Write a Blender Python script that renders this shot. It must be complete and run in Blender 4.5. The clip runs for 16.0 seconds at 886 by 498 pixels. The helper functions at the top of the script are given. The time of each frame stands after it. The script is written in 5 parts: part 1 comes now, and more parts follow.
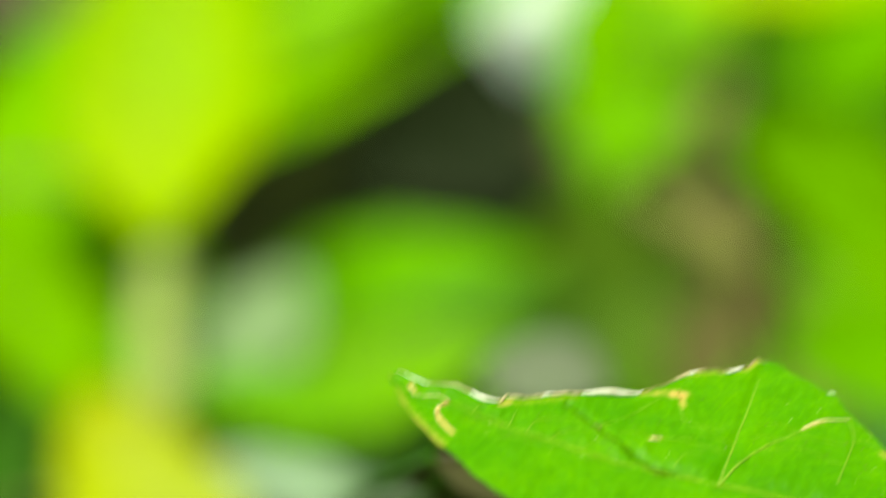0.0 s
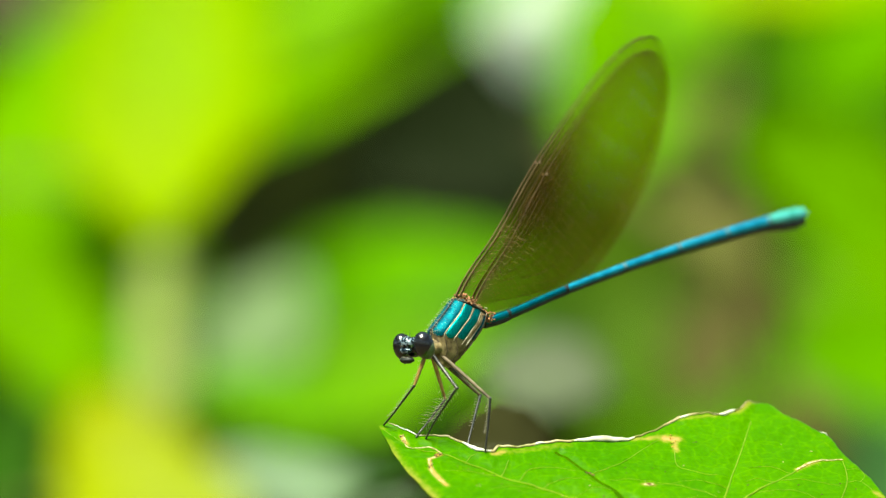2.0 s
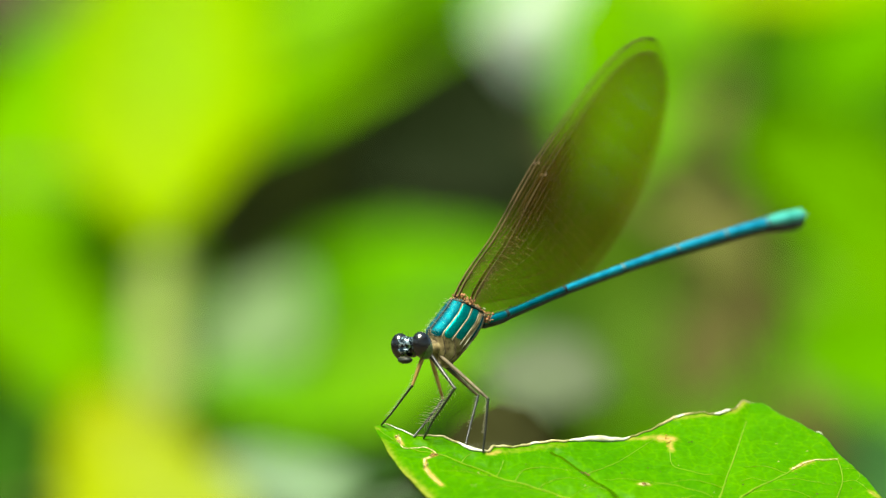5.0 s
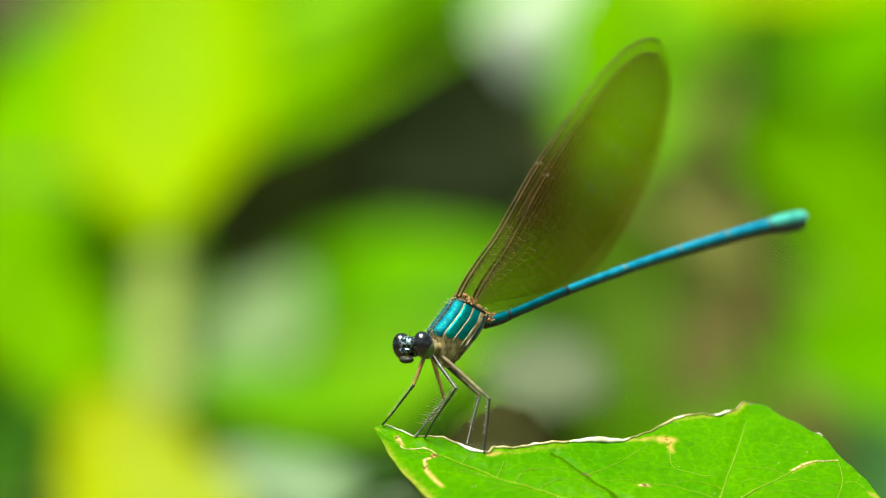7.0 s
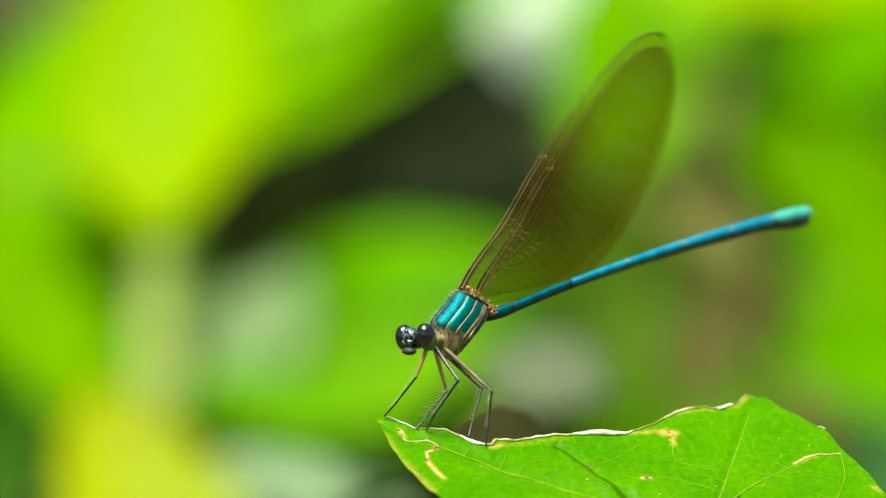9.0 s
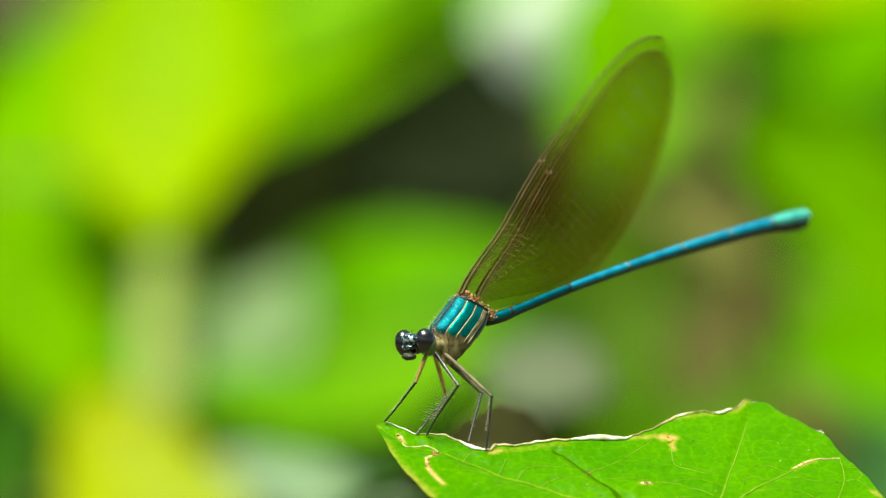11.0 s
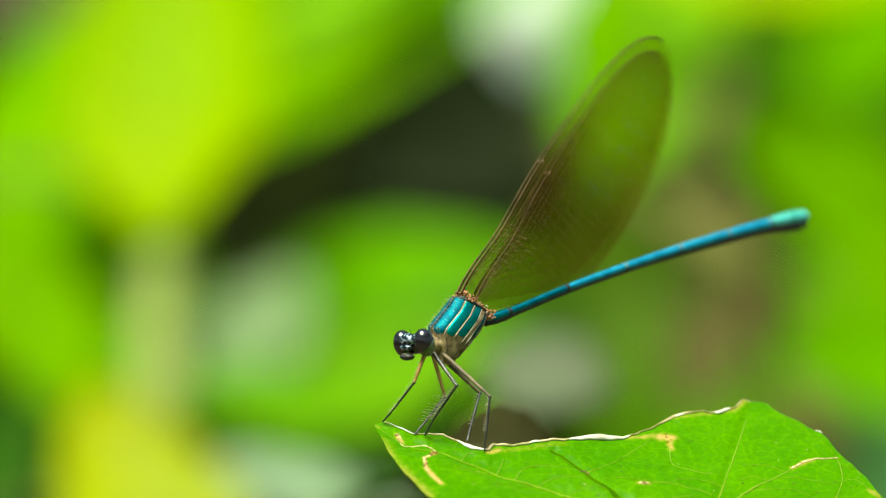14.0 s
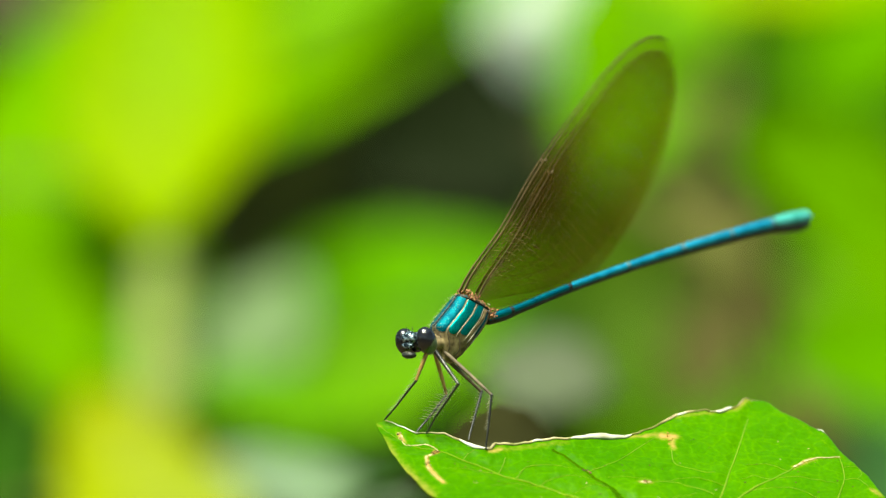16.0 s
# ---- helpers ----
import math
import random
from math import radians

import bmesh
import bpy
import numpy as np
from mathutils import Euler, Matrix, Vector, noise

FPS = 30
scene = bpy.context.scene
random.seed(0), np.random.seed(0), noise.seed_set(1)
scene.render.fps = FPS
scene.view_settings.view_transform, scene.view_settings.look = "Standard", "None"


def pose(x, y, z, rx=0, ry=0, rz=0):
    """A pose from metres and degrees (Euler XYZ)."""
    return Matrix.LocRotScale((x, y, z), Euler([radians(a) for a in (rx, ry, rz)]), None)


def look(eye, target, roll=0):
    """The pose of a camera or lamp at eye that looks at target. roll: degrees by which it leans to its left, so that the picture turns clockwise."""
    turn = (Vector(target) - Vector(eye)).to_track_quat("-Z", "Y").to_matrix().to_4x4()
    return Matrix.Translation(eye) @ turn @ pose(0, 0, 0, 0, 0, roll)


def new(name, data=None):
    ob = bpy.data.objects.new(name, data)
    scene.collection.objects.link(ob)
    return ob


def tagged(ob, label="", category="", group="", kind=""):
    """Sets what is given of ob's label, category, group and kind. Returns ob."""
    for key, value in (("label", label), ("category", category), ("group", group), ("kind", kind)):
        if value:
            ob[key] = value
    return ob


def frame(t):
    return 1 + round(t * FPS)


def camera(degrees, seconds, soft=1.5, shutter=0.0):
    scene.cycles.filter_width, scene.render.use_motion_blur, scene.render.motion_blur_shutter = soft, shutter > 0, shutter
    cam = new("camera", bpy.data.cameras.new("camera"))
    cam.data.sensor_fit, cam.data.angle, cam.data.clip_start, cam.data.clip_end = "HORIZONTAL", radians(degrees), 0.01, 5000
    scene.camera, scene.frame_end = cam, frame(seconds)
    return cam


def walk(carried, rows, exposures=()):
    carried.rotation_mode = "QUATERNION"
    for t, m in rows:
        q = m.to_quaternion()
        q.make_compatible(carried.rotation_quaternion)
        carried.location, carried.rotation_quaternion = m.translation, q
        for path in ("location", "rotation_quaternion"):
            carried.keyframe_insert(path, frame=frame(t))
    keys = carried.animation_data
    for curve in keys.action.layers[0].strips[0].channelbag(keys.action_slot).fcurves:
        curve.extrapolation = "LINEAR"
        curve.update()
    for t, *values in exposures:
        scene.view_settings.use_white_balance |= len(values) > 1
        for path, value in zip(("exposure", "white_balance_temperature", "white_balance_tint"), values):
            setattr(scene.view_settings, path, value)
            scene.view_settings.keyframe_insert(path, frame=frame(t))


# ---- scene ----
# A damselfly lands on the rim of a leaf and rests, with shrubs out of focus behind.
# Lengths of the insect and its leaf are written in millimetres and scaled by MM.
MM = 0.001
cam = camera(11.0, 16.0, soft=1.3, shutter=0.9)
walk(cam, [(0.0, look((0, -0.48853, 0.9), (0, 0, 0.9))), (16.0, look((0, -0.48853, 0.9), (0, 0, 0.9)))],
     exposures=[(0.0, 1.64, 7150, -9), (3.5, 1.64, 7150, -9), (12.0, 1.56, 7150, -9), (16.0, 1.54, 7150, -9)])
cam.data.dof.use_dof = True
cam.data.dof.focus_distance = 0.4855
cam.data.dof.aperture_fstop = 12.5

# ---- daylight ----
SUN_TO = Vector((-0.18, -0.42, 0.88)).normalized()
world = bpy.data.worlds.new("forest_sky")
scene.world = world
world.use_nodes = True
wn, wl = world.node_tree.nodes, world.node_tree.links
sky = wn.new("ShaderNodeTexSky")
sky.sky_type = "NISHITA"
sky.sun_disc = False
sky.sun_elevation = math.asin(SUN_TO.z)
sky.sun_rotation = math.atan2(SUN_TO.x, SUN_TO.y)
wl.new(sky.outputs[0], wn["Background"].inputs[0])
wn["Background"].inputs[1].default_value = 0.10
sun = new("sun", bpy.data.lights.new("sun", "SUN"))
sun.data.energy = 4.6
sun.data.angle = radians(28)
sun.data.color = (1.0, 0.95, 0.86)
sun.matrix_world = look(SUN_TO * 10, (0, 0, 0))


# ---- materials ----
def nodes_of(name):
    m = bpy.data.materials.new(name)
    m.use_nodes = True
    n = m.node_tree.nodes
    n.clear()
    return m, n, m.node_tree.links


def noise_ramp(n, l, scale, c0, c1, lo=0.35, hi=0.65, detail=4.0, coord="Object"):
    """A colour that drifts between c0 and c1 by noise."""
    tc = n.new("ShaderNodeTexCoord")
    nz = n.new("ShaderNodeTexNoise")
    nz.inputs["Scale"].default_value = scale
    nz.inputs["Detail"].default_value = detail
    l.new(tc.outputs[coord], nz.inputs["Vector"])
    r = n.new("ShaderNodeValToRGB")
    r.color_ramp.elements[0].position, r.color_ramp.elements[1].position = lo, hi
    r.color_ramp.elements[0].color, r.color_ramp.elements[1].color = (*c0, 1), (*c1, 1)
    l.new(nz.outputs["Fac"], r.inputs["Fac"])
    return r.outputs["Color"], nz


def bump_of(n, l, source, strength, distance):
    b = n.new("ShaderNodeBump")
    b.inputs["Strength"].default_value = strength
    b.inputs["Distance"].default_value = distance
    l.new(source, b.inputs["Height"])
    return b.outputs["Normal"]


def leaf_material(name, c0, c1, glow=1.0, share=0.45, scale=300.0, rough=0.4, gloss=0.6, fine=2500.0, grain=0.25, net=0.0, worn=False):
    """A living leaf: matt colour, light let through, and a waxy gloss."""
    m, n, l = nodes_of(name)
    big, _ = noise_ramp(n, l, scale, c0, c1)
    tint, nz = noise_ramp(n, l, fine, (1 - grain,) * 3, (1.0 + grain * 0.3,) * 3, 0.3, 0.7, 3.0)
    mul = n.new("ShaderNodeMix")
    mul.data_type, mul.blend_type = "RGBA", "MULTIPLY"
    mul.inputs[0].default_value = 1.0
    l.new(big, mul.inputs[6])
    l.new(tint, mul.inputs[7])
    if net:
        tc = n.new("ShaderNodeTexCoord")
        warp = n.new("ShaderNodeTexNoise")
        warp.inputs["Scale"].default_value = net * 0.6
        l.new(tc.outputs["Object"], warp.inputs["Vector"])
        mixv = n.new("ShaderNodeMix")
        mixv.data_type = "RGBA"
        mixv.inputs[0].default_value = 0.002
        l.new(tc.outputs["Object"], mixv.inputs[6])
        l.new(warp.outputs["Color"], mixv.inputs[7])
        vor = n.new("ShaderNodeTexVoronoi")
        vor.feature = "DISTANCE_TO_EDGE"
        vor.inputs["Scale"].default_value = net
        l.new(mixv.outputs[2], vor.inputs["Vector"])
        line = n.new("ShaderNodeValToRGB")
        line.color_ramp.elements[0].position, line.color_ramp.elements[1].position = 0.0, 0.08
        line.color_ramp.elements[0].color, line.color_ramp.elements[1].color = (1.28, 1.13, 1.1, 1), (0.98, 0.98, 0.98, 1)
        l.new(vor.outputs["Distance"], line.inputs["Fac"])
        netted = n.new("ShaderNodeMix")
        netted.data_type, netted.blend_type = "RGBA", "MULTIPLY"
        netted.inputs[0].default_value = 1.0
        l.new(mul.outputs[2], netted.inputs[6])
        l.new(line.outputs["Color"], netted.inputs[7])
        mul = netted
    if worn:
        mark = n.new("ShaderNodeAttribute")
        mark.attribute_name = "wear"
        rough_edge = n.new("ShaderNodeMath")
        rough_edge.operation = "MULTIPLY_ADD"
        l.new(nz.outputs["Fac"], rough_edge.inputs[0])
        rough_edge.inputs[1].default_value = 0.5
        l.new(mark.outputs["Fac"], rough_edge.inputs[2])
        fade = n.new("ShaderNodeValToRGB")
        fade.color_ramp.elements[0].position, fade.color_ramp.elements[1].position = 0.32, 1.0
        fade.color_ramp.elements[0].color, fade.color_ramp.elements[1].color = (0, 0, 0, 1), (1, 1, 1, 1)
        l.new(rough_edge.outputs[0], fade.inputs["Fac"])
        hue = n.new("ShaderNodeValToRGB")
        hue.color_ramp.elements[0].position, hue.color_ramp.elements[1].position = 0.45, 1.0
        hue.color_ramp.elements[0].color, hue.color_ramp.elements[1].color = (0.17, 0.22, 0.005, 1), (0.39, 0.24, 0.08, 1)
        l.new(rough_edge.outputs[0], hue.inputs["Fac"])
        stained = n.new("ShaderNodeMix")
        stained.data_type = "RGBA"
        l.new(fade.outputs["Color"], stained.inputs[0])
        l.new(mul.outputs[2], stained.inputs[6])
        l.new(hue.outputs["Color"], stained.inputs[7])
        mul = stained
    through_col = n.new("ShaderNodeMix")
    through_col.data_type, through_col.blend_type = "RGBA", "MULTIPLY"
    through_col.inputs[0].default_value = 1.0
    through_col.inputs[7].default_value = (1.25 * glow, 1.15 * glow, 0.5 * glow, 1)
    l.new(mul.outputs[2], through_col.inputs[6])
    nor = bump_of(n, l, nz.outputs["Fac"], 0.3, 0.35 / fine)
    d, t, g = n.new("ShaderNodeBsdfDiffuse"), n.new("ShaderNodeBsdfTranslucent"), n.new("ShaderNodeBsdfGlossy")
    l.new(mul.outputs[2], d.inputs[0])
    l.new(through_col.outputs[2], t.inputs[0])
    g.inputs["Roughness"].default_value = rough
    for s in (d, t, g):
        l.new(nor, s.inputs["Normal"])
    a, b = n.new("ShaderNodeMixShader"), n.new("ShaderNodeMixShader")
    a.inputs[0].default_value = share
    l.new(d.outputs[0], a.inputs[1])
    l.new(t.outputs[0], a.inputs[2])
    fr = n.new("ShaderNodeFresnel")
    fr.inputs[0].default_value = 1.4
    k = n.new("ShaderNodeMath")
    k.operation = "MULTIPLY"
    k.inputs[1].default_value = gloss
    l.new(fr.outputs[0], k.inputs[0])
    l.new(k.outputs[0], b.inputs[0])
    l.new(a.outputs[0], b.inputs[1])
    l.new(g.outputs[0], b.inputs[2])
    out = n.new("ShaderNodeOutputMaterial")
    l.new(b.outputs[0], out.inputs[0])
    return m


def solid_material(name, c0, c1, scale, rough=0.5, metal=0.0, bump=0.3, distance=0.00003, spec=0.5, coat=0.0, lo=0.35, hi=0.65):
    m, n, l = nodes_of(name)
    col, nz = noise_ramp(n, l, scale, c0, c1, lo, hi)
    p = n.new("ShaderNodeBsdfPrincipled")
    l.new(col, p.inputs["Base Color"])
    p.inputs["Roughness"].default_value = rough
    p.inputs["Metallic"].default_value = metal
    p.inputs["Specular IOR Level"].default_value = spec
    p.inputs["Coat Weight"].default_value = coat
    l.new(bump_of(n, l, nz.outputs["Fac"], bump, distance), p.inputs["Normal"])
    out = n.new("ShaderNodeOutputMaterial")
    l.new(p.outputs[0], out.inputs[0])
    return m


def membrane_material(name, c0, c1, gleam):
    """Smoky clear wing skin whose thin film gleams peach at its border and pink to violet further in."""
    m, n, l = nodes_of(name)
    tint, nz = noise_ramp(n, l, 160.0, c0, c1)
    stain = n.new("ShaderNodeAttribute")
    stain.attribute_name = "stain"
    brown = n.new("ShaderNodeMix")
    brown.data_type = "RGBA"
    l.new(stain.outputs["Fac"], brown.inputs[0])
    l.new(tint, brown.inputs[6])
    brown.inputs[7].default_value = (0.85, 0.75, 0.48, 1)
    tint = brown.outputs[2]
    film = n.new("ShaderNodeAttribute")
    film.attribute_name = "film"
    drift = n.new("ShaderNodeMath")
    drift.operation = "MULTIPLY_ADD"
    l.new(nz.outputs["Fac"], drift.inputs[0])
    drift.inputs[1].default_value = 0.7
    l.new(film.outputs["Fac"], drift.inputs[2])
    sheen = n.new("ShaderNodeValToRGB")
    sheen.color_ramp.elements[0].position, sheen.color_ramp.elements[0].color = 0.40, (1.0, 0.42, 0.31, 1)
    sheen.color_ramp.elements[1].position, sheen.color_ramp.elements[1].color = 0.95, (0.54, 0.38, 1.0, 1)
    pink = sheen.color_ramp.elements.new(0.72)
    pink.color = (1.0, 0.42, 0.46, 1)
    scale = n.new("ShaderNodeMath")
    scale.operation = "DIVIDE"
    scale.inputs[1].default_value = 1.5
    l.new(drift.outputs[0], scale.inputs[0])
    l.new(scale.outputs[0], sheen.inputs["Fac"])
    tr, g, df = n.new("ShaderNodeBsdfTransparent"), n.new("ShaderNodeBsdfGlossy"), n.new("ShaderNodeBsdfDiffuse")
    l.new(tint, tr.inputs[0])
    l.new(sheen.outputs["Color"], g.inputs[0])
    df.inputs[0].default_value = (0.16, 0.10, 0.028, 1)
    g.inputs["Roughness"].default_value = 0.2
    # the skin is ribbed between the cross veins
    tc = n.new("ShaderNodeTexCoord")
    wave = n.new("ShaderNodeTexWave")
    wave.bands_direction = "X"
    wave.inputs["Scale"].default_value = 120.0
    wave.inputs["Distortion"].default_value = 9.0
    wave.inputs["Detail"].default_value = 1.0
    wave.inputs["Detail Scale"].default_value = 0.6
    l.new(tc.outputs["Object"], wave.inputs["Vector"])
    l.new(bump_of(n, l, wave.outputs["Fac"], 0.6, 0.00024), g.inputs["Normal"])
    facing = n.new("ShaderNodeLayerWeight")
    facing.inputs["Blend"].default_value = 0.5
    slope = n.new("ShaderNodeMath")
    slope.operation = "POWER"
    slope.inputs[1].default_value = 6.0
    l.new(facing.outputs["Facing"], slope.inputs[0])
    a, b = n.new("ShaderNodeMixShader"), n.new("ShaderNodeMixShader")
    a.inputs[0].default_value = 0.02
    l.new(tr.outputs[0], a.inputs[1])
    l.new(df.outputs[0], a.inputs[2])
    k = n.new("ShaderNodeMath")
    k.operation, k.use_clamp = "MULTIPLY", True
    k.inputs[1].default_value = gleam
    l.new(slope.outputs[0], k.inputs[0])
    most = n.new("ShaderNodeMath")
    most.operation = "MINIMUM"
    most.inputs[1].default_value = 0.58
    l.new(k.outputs[0], most.inputs[0])
    l.new(most.outputs[0], b.inputs[0])
    l.new(a.outputs[0], b.inputs[1])
    l.new(g.outputs[0], b.inputs[2])
    out = n.new("ShaderNodeOutputMaterial")
    l.new(b.outputs[0], out.inputs[0])
    return m


def dimpled_material(name, c0, c1, rough):
    """Metallic cuticle with rows of fine punctures, whose shade is also put into the colour."""
    m, n, l = nodes_of(name)
    col, nz = noise_ramp(n, l, 1400.0, c0, c1, 0.3, 0.7, 2.0)
    tc = n.new("ShaderNodeTexCoord")
    vor = n.new("ShaderNodeTexVoronoi")
    vor.inputs["Scale"].default_value = 6500.0
    vor.inputs["Randomness"].default_value = 0.45
    l.new(tc.outputs["Object"], vor.inputs["Vector"])
    # darkens the colour inside each puncture, as shade would
    pit_shade = n.new("ShaderNodeValToRGB")
    pit_shade.color_ramp.elements[0].position, pit_shade.color_ramp.elements[1].position = 0.12, 0.55
    pit_shade.color_ramp.elements[0].color, pit_shade.color_ramp.elements[1].color = (0.45, 0.50, 0.56, 1), (1.15, 1.12, 1.08, 1)
    l.new(vor.outputs["Distance"], pit_shade.inputs["Fac"])
    mul = n.new("ShaderNodeMix")
    mul.data_type, mul.blend_type = "RGBA", "MULTIPLY"
    mul.inputs[0].default_value = 1.0
    l.new(col, mul.inputs[6])
    l.new(pit_shade.outputs["Color"], mul.inputs[7])
    p = n.new("ShaderNodeBsdfPrincipled")
    l.new(mul.outputs[2], p.inputs["Base Color"])
    p.inputs["Roughness"].default_value = rough
    p.inputs["Metallic"].default_value = 0.85
    p.inputs["Specular IOR Level"].default_value = 0.3
    l.new(bump_of(n, l, vor.outputs["Distance"], 0.6, 0.00006), p.inputs["Normal"])
    out = n.new("ShaderNodeOutputMaterial")
    l.new(p.outputs[0], out.inputs[0])
    return m


M_PERCH = leaf_material("perch_leaf_green", (0.0385, 0.154, 0.0011), (0.0555, 0.184, 0.0013), 1.0, 0.25, 120.0, 0.38, 0.10, 2200.0, 0.16, net=520.0, worn=True)
M_VEIN = leaf_material("vein_green", (0.1087, 0.2137, 0.0045), (0.15, 0.2438, 0.009), 1.0, 0.2, 300.0, 0.5, 0.03)
# darker green: the furrow's shade is put into the sunken vein's colour
M_GROOVE_SHADE = leaf_material("sunken_vein_shade_green", (0.03, 0.09, 0.0018), (0.038, 0.098, 0.0018), 1.0, 0.2, 300.0, 0.5, 0.0)
M_RIM = solid_material("dry_leaf_rim", (0.11, 0.115, 0.018), (0.3, 0.25, 0.13), 210.0, 0.5, 0, 0.5, 0.0001, lo=0.47, hi=0.56)
M_RIM_PALE = solid_material("pale_curled_rim", (0.27, 0.26, 0.17), (0.56, 0.56, 0.48), 240.0, 0.45, 0, 0.4, 0.0001)
M_SCAR = solid_material("orange_leaf_scar", (0.1725, 0.138, 0.0069), (0.368, 0.2415, 0.0414), 1500.0, 0.8, 0, 0.5, 0.0001, spec=0.2)
M_SCAR_PALE = solid_material("pale_leaf_scar", (0.184, 0.138, 0.0368), (0.46, 0.391, 0.207), 1500.0, 0.8, spec=0.2)
M_SCAR_DARK = solid_material("brown_leaf_scar", (0.046, 0.0276, 0.0115), (0.115, 0.0575, 0.0184), 1500.0, 0.8, spec=0.2)

M_TEAL = dimpled_material("teal_metallic_cuticle", (0.001, 0.155, 0.165), (0.003, 0.25, 0.24), 0.42)
M_TEAL_DEEP = dimpled_material("deep_teal_metallic_cuticle", (0.001, 0.072, 0.115), (0.002, 0.128, 0.162), 0.58)
M_TEAL_SMOOTH = solid_material("smooth_teal_cuticle", (0.002, 0.12, 0.19), (0.004, 0.19, 0.25), 900.0, 0.4, 0.85, 0.4, 0.00003, spec=0.3)
M_BLUE = solid_material("blue_metallic_cuticle", (0.0115, 0.299, 0.4945), (0.0322, 0.4485, 0.667), 900.0, 0.36, 0.82, 0.4, 0.00003, spec=0.3)
M_SEA = solid_material("sea_green_metallic_cuticle", (0.04, 0.31, 0.26), (0.085, 0.44, 0.41), 900.0, 0.38, 0.5, 0.4, 0.00003)
M_RING = solid_material("pale_segment_joint", (0.046, 0.1265, 0.1564), (0.0782, 0.1725, 0.207), 900.0, 0.9, spec=0.2)
M_BELLY = solid_material("black_underside", (0.0069, 0.0092, 0.0092), (0.0184, 0.0207, 0.0184), 900.0, 0.5, spec=0.3)
M_SEAM = solid_material("cream_thorax_seam", (0.16, 0.14, 0.08), (0.42, 0.39, 0.29), 1200.0, 0.5)
M_FLANK = solid_material("olive_brown_flank", (0.085, 0.06, 0.027), (0.32, 0.25, 0.125), 1300.0, 0.55, 0, 0.8, spec=0.3)
M_BLACK = solid_material("glossy_black_head", (0.0046, 0.00575, 0.0069), (0.0115, 0.0161, 0.0184), 1500.0, 0.25, 0, 0.4, 0.00003, spec=0.6)
M_EYE = solid_material("black_compound_eye", (0.00345, 0.00345, 0.0046), (0.0069, 0.0069, 0.0092), 9000.0, 0.21, 0, 0.10, 0.00001, spec=0.8)
M_EYE_PALE = solid_material("grey_green_eye_underside", (0.035, 0.055, 0.022), (0.095, 0.125, 0.06), 1500.0, 0.3)
M_FACE = solid_material("steel_blue_face", (0.008, 0.018, 0.026), (0.34, 0.46, 0.54), 3600.0, 0.25, 0.55, 1.0, 0.0001, lo=0.50, hi=0.62)
M_CREAM = solid_material("cream_mouth", (0.03, 0.028, 0.02), (0.11, 0.105, 0.08), 1500.0, 0.4)
M_RUST = solid_material("rusty_wing_base", (0.0805, 0.0253, 0.0069), (0.368, 0.1794, 0.092), 2600.0, 0.65, 0, 1.0, 0.0001, spec=0.25)
M_FEMUR = solid_material("orange_brown_leg", (0.24, 0.13, 0.034), (0.42, 0.25, 0.085), 1200.0, 0.45)
M_FEMUR_GREY = solid_material("grey_brown_leg", (0.05, 0.037, 0.023), (0.15, 0.115, 0.075), 1200.0, 0.5, spec=0.3)
M_LEG = solid_material("black_leg", (0.008, 0.008, 0.008), (0.022, 0.022, 0.021), 1200.0, 0.36, spec=0.5)
M_BRISTLE = solid_material("dark_bristle", (0.2, 0.18, 0.13), (0.36, 0.33, 0.26), 900.0, 0.5)
M_HAIR = solid_material("pale_hair", (0.414, 0.391, 0.276), (0.552, 0.506, 0.414), 900.0, 0.5)
M_MEMBRANE_CLEAR = membrane_material("clear_wing_skin", (0.915, 0.88, 0.66), (0.94, 0.91, 0.72), 6.0)
M_MEMBRANE_SMOKY = membrane_material("smoky_wing_skin", (0.845, 0.77, 0.53), (0.88, 0.815, 0.585), 115.0)
M_NODUS = solid_material("pinkish_nodus", (0.09, 0.055, 0.035), (0.16, 0.1, 0.07), 900.0, 0.5)
M_CROSS_VEIN = solid_material("pale_rusty_cross_vein", (0.12, 0.066, 0.03), (0.24, 0.15, 0.085), 900.0, 0.5, spec=0.3)
M_WING_VEIN = solid_material("rusty_wing_vein", (0.032, 0.019, 0.007), (0.075, 0.047, 0.019), 400.0, 0.6, spec=0.12)

M_YOUNG = leaf_material("young_yellow_green_leaf", (0.1955, 0.2944, 0.00138), (0.1426, 0.2714, 0.00138), 1.0, 0.32, 14.0, 0.4, 0.05, 90.0)
M_LIME = leaf_material("lime_leaf", (0.1104, 0.2484, 0.00138), (0.069, 0.2116, 0.00138), 1.0, 0.32, 14.0, 0.4, 0.05, 90.0)
M_GREEN = leaf_material("mid_green_leaf", (0.085, 0.235, 0.002), (0.062, 0.19, 0.002), 1.0, 0.32, 14.0, 0.4, 0.05, 90.0)
M_MEADOW = leaf_material("meadow_green_leaf", (0.0828, 0.1978, 0.00115), (0.0598, 0.1702, 0.00115), 1.0, 0.32, 14.0, 0.4, 0.05, 90.0)
M_MOSS = leaf_material("moss_green_leaf", (0.052, 0.105, 0.006), (0.045, 0.09, 0.006), 1.0, 0.25, 14.0, 0.4, 0.05, 90.0)
M_DEEP = leaf_material("deep_green_leaf", (0.028, 0.088, 0.005), (0.022, 0.072, 0.005), 1.0, 0.2, 14.0, 0.45, 0.05, 90.0)
# the next two carry the sky's reflection on a leaf as pale base colour
M_GLARE_PALE = leaf_material("pale_glare_leaf", (0.2, 0.29, 0.18), (0.18, 0.27, 0.15), 0.8, 0.2, 14.0, 0.5, 0.15, 90.0)
